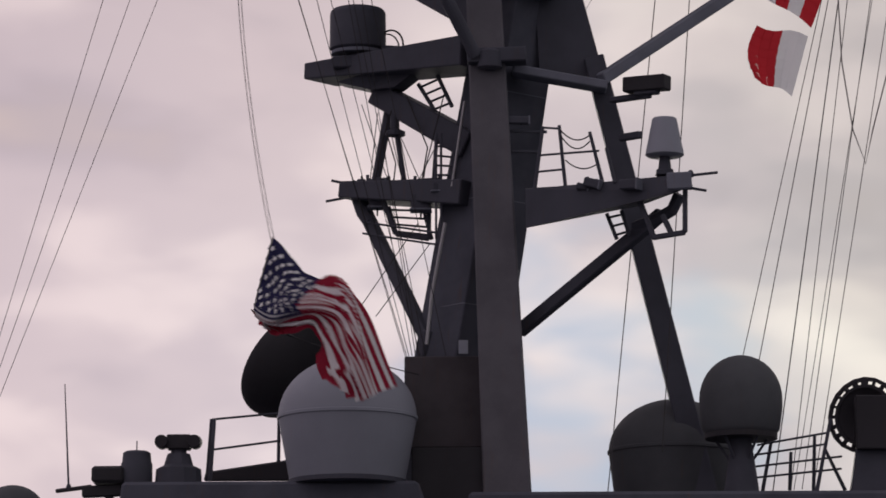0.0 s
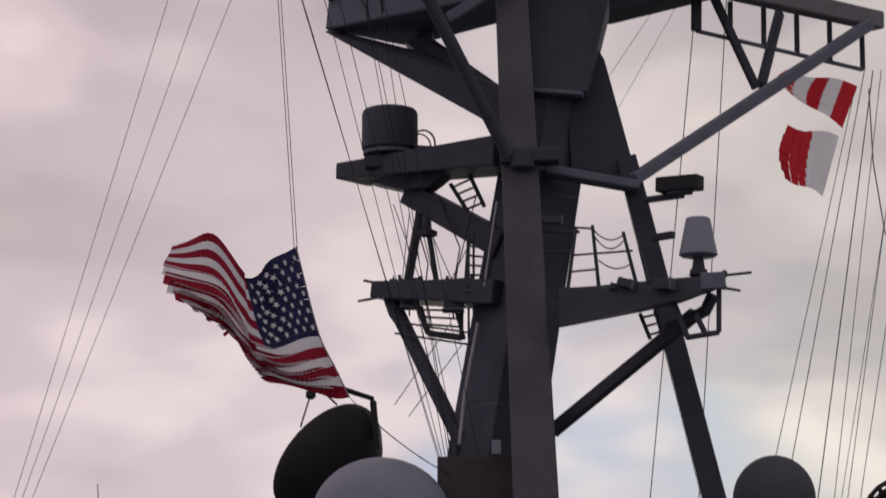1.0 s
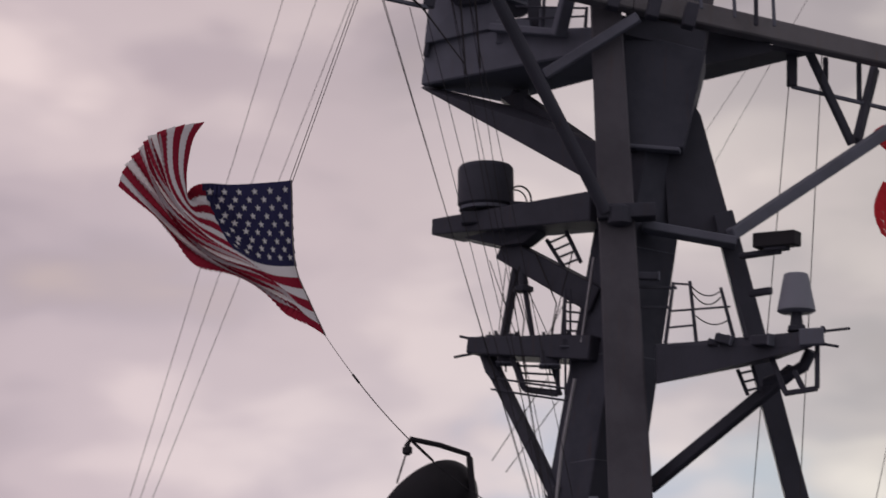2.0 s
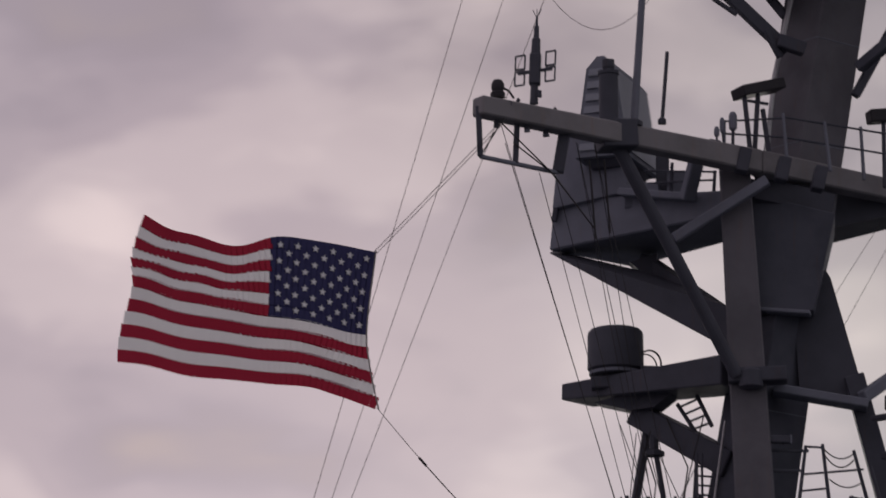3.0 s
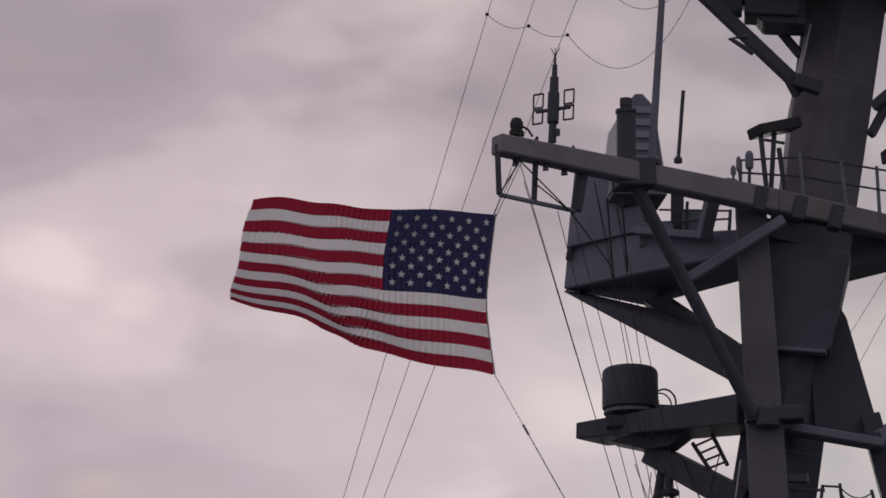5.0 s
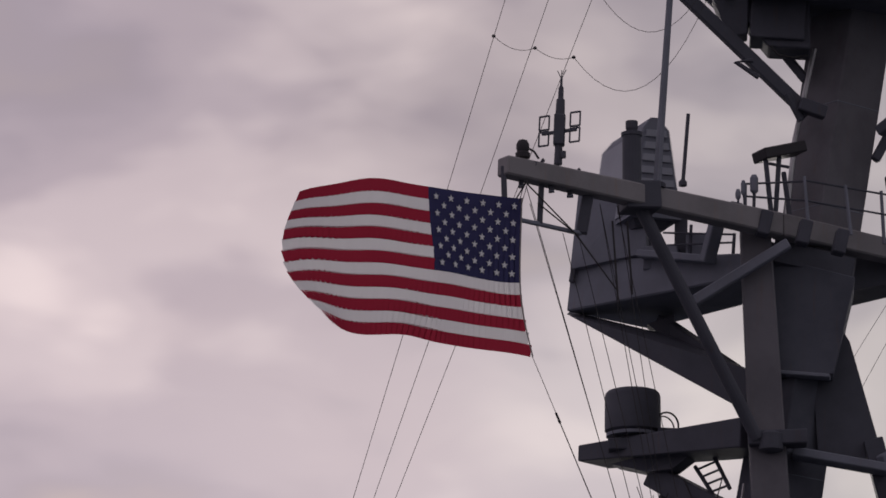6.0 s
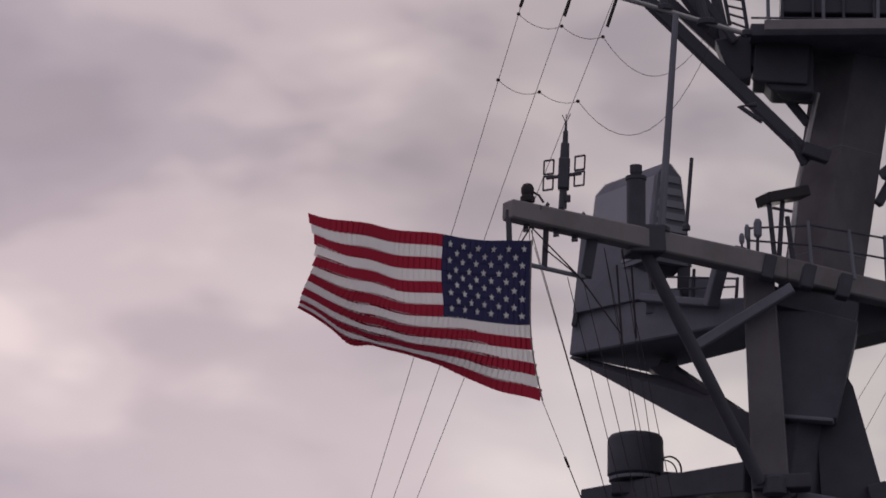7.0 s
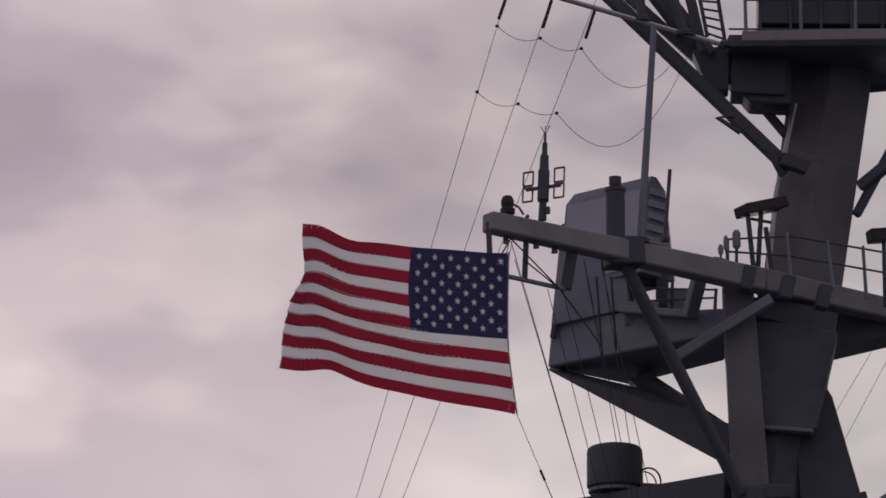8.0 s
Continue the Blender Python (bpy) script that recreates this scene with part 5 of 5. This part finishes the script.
                   [(-3.96, 25.61), (-5.07, 25.92), (-5.92, 26.15), (-6.69, 26.46), (-7.49, 26.68), (-7.61, 26.77)]),
        cloth_pose(8.0, [(-4.26, 28.45), (-5.16, 28.44), (-6.01, 28.50), (-6.82, 28.53), (-7.53, 28.67), (-7.94, 28.87)],
                   [(-4.28, 26.92), (-5.18, 27.02), (-6.04, 27.11), (-6.91, 27.35), (-7.62, 27.61), (-8.02, 27.76)],
                   [(-4.22, 26.25), (-5.14, 26.45), (-6.06, 26.59), (-6.91, 26.83), (-7.62, 27.03), (-8.28, 27.08)],
                   [(-4.13, 25.59), (-5.15, 25.85), (-6.08, 26.02), (-6.86, 26.19), (-7.57, 26.55), (-8.23, 26.61)]),
    ]


def hermite(xs, ys, x):
    """A smooth curve through ys at xs."""
    xs = list(xs)
    k = min(max(sum(1 for v in xs if v <= x) - 1, 0), len(xs) - 2)
    def slope(i):
        if i == 0:
            return (ys[1] - ys[0]) / (xs[1] - xs[0])
        if i == len(xs) - 1:
            return (ys[-1] - ys[-2]) / (xs[-1] - xs[-2])
        return (ys[i + 1] - ys[i - 1]) / (xs[i + 1] - xs[i - 1])
    h = xs[k + 1] - xs[k]
    s = (x - xs[k]) / h
    return ((1 + 2 * s) * (1 - s) ** 2 * ys[k] + s * (1 - s) ** 2 * h * slope(k) + s * s * (3 - 2 * s) * ys[k + 1] + s * s * (s - 1) * h * slope(k + 1))


def sheet_goal(poses, t):
    """Where each corner of the cloth's pieces should show at t: (ROWS + 1) x (COLS + 1) places (across, up) in the plane of the hoist."""
    k = hermite([p[0] for p in poses], [p[1] for p in poses], t)
    along = np.array([hermite(U_AT, k.swapaxes(0, 1), u) for u in np.linspace(0, 1, COLS + 1)])
    return np.array([hermite(V_AT, along.swapaxes(0, 1), v) for v in np.linspace(0, 1, ROWS + 1)])


def hold(g, a, b, rest, give=1.0, pull_only=False, push_only=False, slack=1.0):
    """Bring pairs of corners to their distance apart."""
    d = g[b] - g[a]
    far = np.sqrt((d * d).sum(2, keepdims=True)) + 1e-9
    off = (far - rest) / far
    if pull_only:
        off = np.maximum(off, 0)
    off = np.where(off < 0, slack * off, off)
    if push_only:
        off = np.minimum(off, 0)
    move = d * (0.5 * give * off)
    g[a] += move
    g[b] -= move


def pairs(di, dj, start, step):
    """Slices of the corners and of their neighbours dj rows down and di pieces along."""
    i0, j0 = start
    si, sj = step
    a = (slice(j0, ROWS + 1 - dj, sj), slice(i0, COLS + 1 - di, si))
    b = (slice(j0 + dj, None, sj), slice(i0 + di, None, si))
    return a, b


def ensign_states():
    """The ensign as unstretched cloth in the wind: at each time its corners lie where the poses say, and the depth is what the cloth's own length leaves."""
    poses = ensign_poses()
    w, h = FLY / COLS, HOIST / ROWS
    long, tall = [], []
    for s in (0, 1):
        long.append((*pairs(1, 0, (s, 0), (2, 1)), w))
        tall.append((*pairs(0, 1, (0, s), (1, 2)), h))
    shear = []
    reach = []
    for s in range(4):
        reach.append((*pairs(4, 0, (s, 0), (4, 1)), 4 * w))
    for s in range(3):
        reach.append((*pairs(0, 3, (0, s), (1, 3)), 3 * h))
    # the cloth bends in curves, not in creases
    stiff, supple = [], []
    for kept, across, down in ((stiff, ((2, 0.985), (4, 0.93), (8, 0.78)), ((2, 0.96), (4, 0.85))), (supple, ((2, 0.94),), ((2, 0.86),))):
        for n, keep in across:
            for s in range(n):
                kept.append((*pairs(n, 0, (s, 0), (n, 1)), keep * n * w))
        for n, keep in down:
            for s in range(n):
                kept.append((*pairs(0, n, (0, s), (1, n)), keep * n * h))
    diag = math.hypot(w, h)
    for s in (0, 1):
        for r in (0, 1):
            p, q = pairs(1, 1, (s, r), (2, 2))
            shear.append((p, q, diag))
            shear.append(((q[0], p[1]), (p[0], q[1]), diag))
    us = np.linspace(0, 1, COLS + 1)[None, :]
    vs = np.linspace(0, 1, ROWS + 1)[:, None]
    g, states = None, {}
    for step in range(81):
        t = round(0.1 * step, 1)
        goal = sheet_goal(poses, t)
        run = np.hypot(*np.moveaxis(np.diff(goal, axis=1), 2, 0)).sum(1).mean()
        lean = min(math.sqrt(max(FLY * FLY - run * run, 0.01)), 3.9)
        # towards the eye as it streams, with waves running out to the fly
        depth = CLOTH_Y - lean * us + 0.22 * np.sqrt(us) * np.sin(2 * math.pi * (1.9 * us + 0.25 * vs - 1.4 * t)) + 0.05 * us * np.sin(2 * math.pi * (4.3 * us - 0.8 * vs - 2.3 * t))
        # where the stripes are crowded the cloth curls back, above and below the canton's lower edge
        gap = np.hypot(*np.moveaxis(np.diff(goal, axis=0), 2, 0))
        curl = 0.8 * np.sqrt(np.maximum(h * h - gap * gap, 0))
        for j in range(8, ROWS + 1):
            depth[j] += us[0] ** 0.3 * curl[7:j].sum(0)
        for j in range(7):
            depth[j] += us[0] ** 0.3 * curl[j:7].sum(0)
        if g is None:
            g = np.concatenate([goal[..., :1], depth[..., None], goal[..., 1:]], 2)
        g[..., 1] += 0.5 * (depth - g[..., 1])
        # it hangs limp and crumpled at first, and then blows out
        bend = supple if t < 2.4 else stiff
        for turn in range(110):
            late = turn > 60
            k = 0.10 if late else 0.32
            scale = g[..., 1:2] / CLOTH_Y
            aim_at = QUAY + (goal - QUAY) * scale
            g[:, 1:, 0] += k * (aim_at[:, 1:, 0] - g[:, 1:, 0])
            g[:, 1:, 2] += k * (aim_at[:, 1:, 1] - g[:, 1:, 2])
            soft = 0.10 if late else 0.3
            g[:, 1:-1] += soft * 0.5 * (g[:, 2:] + g[:, :-2] - 2 * g[:, 1:-1])
            g[1:-1] += soft * 0.35 * (g[2:] + g[:-2] - 2 * g[1:-1])
            for a, b, rest in reach:
                hold(g, a, b, rest, 1.0, True)
            for a, b, rest in bend:
                hold(g, a, b, rest, 0.5, push_only=True)
            for a, b, rest in shear:
                hold(g, a, b, rest, 0.7)
            for a, b, rest in long + tall:
                hold(g, a, b, rest, slack=0.25)
            g[:, 0, 0], g[:, 0, 1], g[:, 0, 2] = goal[:, 0, 0], CLOTH_Y, goal[:, 0, 1]
        for _ in range(15):
            for a, b, rest in bend:
                hold(g, a, b, rest, 0.4, push_only=True)
            for a, b, rest in shear:
                hold(g, a, b, rest, 0.5)
            for a, b, rest in reach + long + tall:
                hold(g, a, b, rest, 1.0, rest > diag, slack=0.25)
            g[:, 0, 0], g[:, 0, 1], g[:, 0, 2] = goal[:, 0, 0], CLOTH_Y, goal[:, 0, 1]
        # the cloth is smooth along its stripes
        for turn in range(10):
            g[:, 1:-1] += 0.25 * (g[:, 2:] + g[:, :-2] - 2 * g[:, 1:-1])
            if turn < 2:
                g[1:-1, 1:] += 0.25 * (g[2:, 1:] + g[:-2, 1:] - 2 * g[1:-1, 1:])
        # small flutters, strongest at the fly
        flutter = us ** 1.3 * np.sin(2 * math.pi * (3.1 * us + 0.45 * vs - 2.3 * t))
        states[t] = g.copy()
        states[t][..., 2] += 0.03 * flutter
        states[t][..., 0] += 0.03 * us ** 4 * np.sin(2 * math.pi * (1.6 * vs - 1.9 * t))
    return states


def cell_pose(g, j, i, at):
    c = (g[j, i] + g[j, i + 1] + g[j + 1, i] + g[j + 1, i + 1]) / 4
    right = V((g[j, i] + g[j + 1, i] - g[j, i + 1] - g[j + 1, i + 1]))
    down = V((g[j + 1, i] + g[j + 1, i + 1] - g[j, i] - g[j, i + 1]))
    x = right.normalized()
    n = x.cross(-down)
    n = n.normalized() if n.length > 1e-6 else V((0, 1, 0))
    z = n * -1
    y = z.cross(x)
    m = Matrix((x, y, z)).transposed().to_4x4()
    # neighbouring pieces lie a hair apart, so that their laps do not coincide
    m.translation = V(c) - V(at) + n * (0.0015 * (i % 2)) + V((0, 0.004 * j, 0))
    return m


def cloth_piece_mesh(name, outline, material, lap=0.003):
    """A flat piece of bunting, with a narrow lap all round."""
    bm = bmesh.new()
    mid = sum(outline, V((0, 0, 0))) / 4
    bm.faces.new([bm.verts.new(p + (p - mid).normalized() * lap) for p in outline])
    mesh = bpy.data.meshes.new(name)
    bm.to_mesh(mesh)
    bm.free()
    mesh.materials.append(material)
    return mesh


def rest_outline(w, h):
    """The outline of one piece of cloth, flat in its own space."""
    return [V((x * w / 2, y * h / 2, 0)) for x, y in ((1, -1), (1, 1), (-1, 1), (-1, -1))]


def star_mesh(r):
    bm = bmesh.new()
    for z in (0.020, -0.020):
        ring = [bm.verts.new(((r if k % 2 == 0 else 0.42 * r) * math.sin(math.pi * k / 5), (r if k % 2 == 0 else 0.42 * r) * -math.cos(math.pi * k / 5), z)) for k in range(10)]
        mid = bm.verts.new((0, 0, z))
        for k in range(10):
            bm.faces.new((mid, ring[k], ring[(k + 1) % 10]) if z > 0 else (mid, ring[(k + 1) % 10], ring[k]))
    mesh = bpy.data.meshes.new("star")
    bm.to_mesh(mesh)
    bm.free()
    mesh.materials.append(STAR)
    return mesh


def build_ensign():
    at = V((-4.6, CLOTH_Y, 26.5))
    flag = thing("national_ensign", at, "large red, white and blue bunting ensign streaming from its halyard", "flag")
    w, h = FLY / COLS, HOIST / ROWS
    star = star_mesh(0.07)
    kinds = {}
    for name, material in (("canton_panel", BLUE), ("red_stripe", RED), ("white_stripe", WHITE)):
        kinds[name] = cloth_piece_mesh(name, rest_outline(w * 1.06, h * 1.03), material, 0.0)
    cells = {}
    for j in range(ROWS):
        for i in range(COLS):
            name = "canton_panel" if i < CANTON and j < 7 else "red_stripe" if j % 2 == 0 else "white_stripe"
            ob = new(name, kinds[name])
            ob.parent = flag
            if j == 0 and i == 0:
                tagged(ob, "navy blue canton with white stars")
            cells[j, i] = ob
    # fifty stars, in rows of six and five
    for row in range(9):
        for k in range(6 - row % 2):
            u = (1 + row % 2 + 2 * k) / 12 * CANTON
            v = (row + 1) / 10 * 7
            i, j = min(int(u), CANTON - 1), min(int(v), 6)
            s = new("star", star)
            s.parent = cells[j, i]
            s.location = (-(u - i - 0.5) * w, (v - j - 0.5) * h, 0)
    bm = tube((0, -h * 0.56, 0), (0, h * 0.56, 0), 0.013, None, 6)
    rope = bpy.data.meshes.new("hoist_rope")
    bm.to_mesh(rope)
    bm.free()
    rope.materials.append(ROPE)
    ropes = []
    for j in range(ROWS):
        ob = new("hoist_rope", rope)
        ob.parent = flag
        ropes.append(ob)
    tagged(ropes[0], "pale rope sewn into the hoist")
    return flag, at, cells, ropes


flag, flag_at, flag_cells, flag_ropes = build_ensign()
ENSIGN = ensign_states()


def key_ensign():
    times, grids = sorted(ENSIGN), ENSIGN
    for (j, i), ob in flag_cells.items():
        walk(ob, [(t, cell_pose(grids[t], j, i, flag_at)) for t in times])
    for j, ob in enumerate(flag_ropes):
        rows = []
        for t in times:
            a, b = V(grids[t][j, 0]), V(grids[t][j + 1, 0])
            m = V((0, -1, 0)).rotation_difference((b - a).normalized()).to_matrix().to_4x4()
            m.translation = (a + b) / 2 - flag_at + V((0.005, -0.02, 0))
            rows.append((t, m))
        walk(ob, rows)


# ---- halyard of the ensign, in short lengths ----
BLOCK = V((-4.22, 85.50, 28.79))
CLEAT = V((-1.28, 89.00, 19.25))


def rope_lengths(name, count, length, label, pair):
    ob = thing(name, BLOCK if pair else CLEAT, label, "rope")
    bm = bmesh.new()
    for s in ((-0.026, 0.026) if pair else (0.0,)):
        tube((s, 0, -length / 2), (s, 0, length / 2), 0.0065, None, 6, bm)
    mesh = bpy.data.meshes.new("rope_length")
    bm.to_mesh(mesh)
    bm.free()
    mesh.materials.append(ROPE if not pair else WIRE)
    made = []
    for _ in range(count):
        o = new("rope_length", mesh)
        o.parent = ob
        made.append(o)
    return ob, made


upper_rope, upper_lengths = rope_lengths("ensign_halyard", 34, 0.36, "thin dark halyard between yard and ensign", True)
lower_rope, lower_lengths = rope_lengths("ensign_downhaul", 30, 0.36, "thin pale downhaul rope below the ensign", False)


def downhaul_tail(lengths):
    """Below a black clip the downhaul is of darker, stouter line."""
    for name, r, dark in (("snap_hook", 0.022, lengths[4:5]), ("rope_length", 0.010, lengths[5:])):
        bm = tube((0, 0, -0.18 if r < 0.02 else -0.1), (0, 0, 0.18 if r < 0.02 else 0.1), r, None, 6)
        mesh = bpy.data.meshes.new(name)
        bm.to_mesh(mesh)
        bm.free()
        mesh.materials.append(BLACK)
        for o in dark:
            o.name, o.data = name, mesh
    tagged(lengths[4], "black snap hook")


downhaul_tail(lower_lengths)


def rope_rows(points_at, lengths, origin, times):
    """Spread the lengths evenly along the line between two ends; slack lengths overlap."""
    n = len(lengths)
    rows = [[] for _ in lengths]
    for t in times:
        p, c, q = points_at(t)
        for k in range(n):
            f = (k + 0.5) / n
            at = p * (1 - f) ** 2 + c * 2 * f * (1 - f) + q * f * f
            way = ((c - p) * (1 - f) + (q - c) * f).normalized()
            m = V((0, 0, 1)).rotation_difference(way).to_matrix().to_4x4()
            m.translation = at - origin
            rows[k].append((t, m))
    for o, r in zip(lengths, rows):
        walk(o, r)


def key_ropes():
    times = sorted(ENSIGN)
    def upper(t):
        head = V(ENSIGN[t][0, 0])
        bow = 0.5 * max(0.0, 1 - t / 1.0)
        return head, (head + BLOCK) / 2 + V((-bow, 0, 0)), BLOCK
    def lower(t):
        tail = V(ENSIGN[t][ROWS, 0])
        bow = hermite((0.0, 1.2, 2.3, 3.5, 4.5, 8.0), (0.1, 0.25, 1.0, 0.2, 0.0, 0.0), t)
        return tail, (tail + CLEAT) / 2 + V((-0.25 * bow, 0, -1.0 * bow)), CLEAT
    rope_rows(upper, upper_lengths, BLOCK, times)
    rope_rows(lower, lower_lengths, CLEAT, times)


# ---- the turning radar ----
RADAR_AT = V((-2.37, 91.60, 29.52))


def build_radar():
    ob = thing("search_radar", RADAR_AT, "grey slab-shaped search radar antenna turning on its pedestal", "radar")
    w, h = 1.98, 1.92
    def deep(z):
        """Half the depth at height z: broad at the foot, slim and rounded at the top."""
        return 0.50 - 0.27 * (z / h) - 0.16 * max(0.0, (z - 0.9 * h) / (0.1 * h)) ** 2
    def shell(z0, z1, x0, x1, grow=0.0, steps=8):
        bm = bmesh.new()
        rings = []
        for k in range(steps + 1):
            z = z0 + (z1 - z0) * k / steps
            a = deep(z) + grow
            inset = 0.05 * max(0.0, (z - 0.85 * h) / (0.15 * h)) ** 2 if grow == 0 else 0
            rings.append([bm.verts.new(RADAR_AT + V((x, y, z))) for x, y in ((x0 + inset, -a), (x1 - inset, -a), (x1 - inset, a), (x0 + inset, a))])
        bm.faces.new(rings[0]), bm.faces.new(rings[-1])
        for a, b in zip(rings, rings[1:]):
            for q in range(4):
                bm.faces.new((a[q], a[(q + 1) % 4], b[(q + 1) % 4], b[q]))
        return bm
    part("housing", shell(0.0, h, -w / 2, w / 2), GREY, ob, "wedge-shaped grey antenna housing", True)
    part("front_panel", shell(0.10, 0.86 * h, -w / 2 + 0.07, w / 2 - 0.07, 0.025), PALE, ob, "smooth pale antenna faces", True)
    for s in (-1, 1):
        for k in range(7):
            z = 0.12 + k * 0.235
            part("rib", shell(z, z + 0.13, *sorted((s * (w / 2 - 0.04), s * (w / 2 + 0.045))), -0.07, 1), PALE, ob)
    part("foot_beam", prism([RADAR_AT + V((x, y, -0.14)) for x, y in ((-0.7, -0.3), (0.7, -0.3), (0.7, 0.3), (-0.7, 0.3))], [RADAR_AT + V((x, y, 0.01)) for x, y in ((-0.85, -0.4), (0.85, -0.4), (0.85, 0.4), (-0.85, 0.4))]), DARK, ob)
    part("hub", lathe(RADAR_AT, [(0.3, -0.4), (0.3, 0.02)], 20), DARK, ob)
    return ob


search_radar = build_radar()


def key_radar():
    """A little under thirty turns a minute."""
    turn = lambda t: -180 / 1.08 * (t - 3.44)
    walk(search_radar, [(round(0.1 * k, 1), pose(*RADAR_AT, 0, 0, turn(0.1 * k))) for k in range(81)])


# ---- signal flags ----
def piece_outline(g, j, i):
    """The outline of one piece of a grid, flat in the piece's own space."""
    back = cell_pose(g, j, i, (0, 0, 0)).inverted()
    flat = [back @ V(g[a, b]) for a, b in ((j, i), (j + 1, i), (j + 1, i + 1), (j, i + 1))]
    return [V((p.x, p.y, 0)) for p in flat]


def signal_grid(corners, rows, cols, t, phase):
    a, b, c, d = corners
    g = np.zeros((rows + 1, cols + 1, 3))
    for j in range(rows + 1):
        for i in range(cols + 1):
            u, v = i / cols, j / rows
            p = a.lerp(b, v).lerp(d.lerp(c, v), u)
            # the fly is rounded and rises, and waves run out along it
            wave = u * math.sin(2 * math.pi * (0.9 * u + 0.3 * v - 1.5 * t + phase))
            g[j, i] = p + V((-0.16 * u * u * math.sin(math.pi * v), 0.16 * wave, 0.05 * math.sin(2 * math.pi * u) + 0.03 * wave))
    return g


def build_signal_flag(corners, bands, rows, label, phase):
    """corners: hoist top, hoist bottom, fly bottom, fly top; bands of colour from hoist to fly."""
    corners = [V(p) for p in corners]
    cols = len(bands) * 3
    ob = thing("signal_flag", corners[0], label, "flag", "signal flags")
    g = signal_grid(corners, rows, cols, 0.0, phase)
    cells = {}
    for j in range(rows):
        for i in range(cols):
            o = new("band_piece", cloth_piece_mesh("band_piece", piece_outline(g, j, i), bands[i // 3], 0.006))
            o.parent = ob
            cells[j, i] = o
    return corners, rows, cols, cells, phase


def key_signal_flag(built):
    corners, rows, cols, cells, phase = built
    times = [round(0.1 * k, 1) for k in range(81)]
    grids = {t: signal_grid(corners, rows, cols, t, phase) for t in times}
    for (j, i), o in cells.items():
        walk(o, [(t, cell_pose(grids[t], j, i, corners[0])) for t in times])


pennant = build_signal_flag(((6.32, 94.40, 27.45), (6.02, 94.40, 26.65), (4.90, 94.40, 27.46), (5.00, 94.40, 27.79)), (SIGNAL_RED, SIGNAL_WHITE, SIGNAL_RED, SIGNAL_WHITE, SIGNAL_RED), 4, "red and white barred signal flag blown out on its halyard", 0.0)
hoist_flag = build_signal_flag(((5.95, 94.40, 26.48), (5.64, 94.40, 25.33), (4.95, 94.40, 25.70), (5.00, 94.40, 26.70)), (SIGNAL_WHITE, SIGNAL_RED), 6, "white and red signal flag on the far halyard", 0.35)


def motions():
    key_ensign()
    key_ropes()
    key_radar()
    key_signal_flag(pennant)
    key_signal_flag(hoist_flag)


motions()
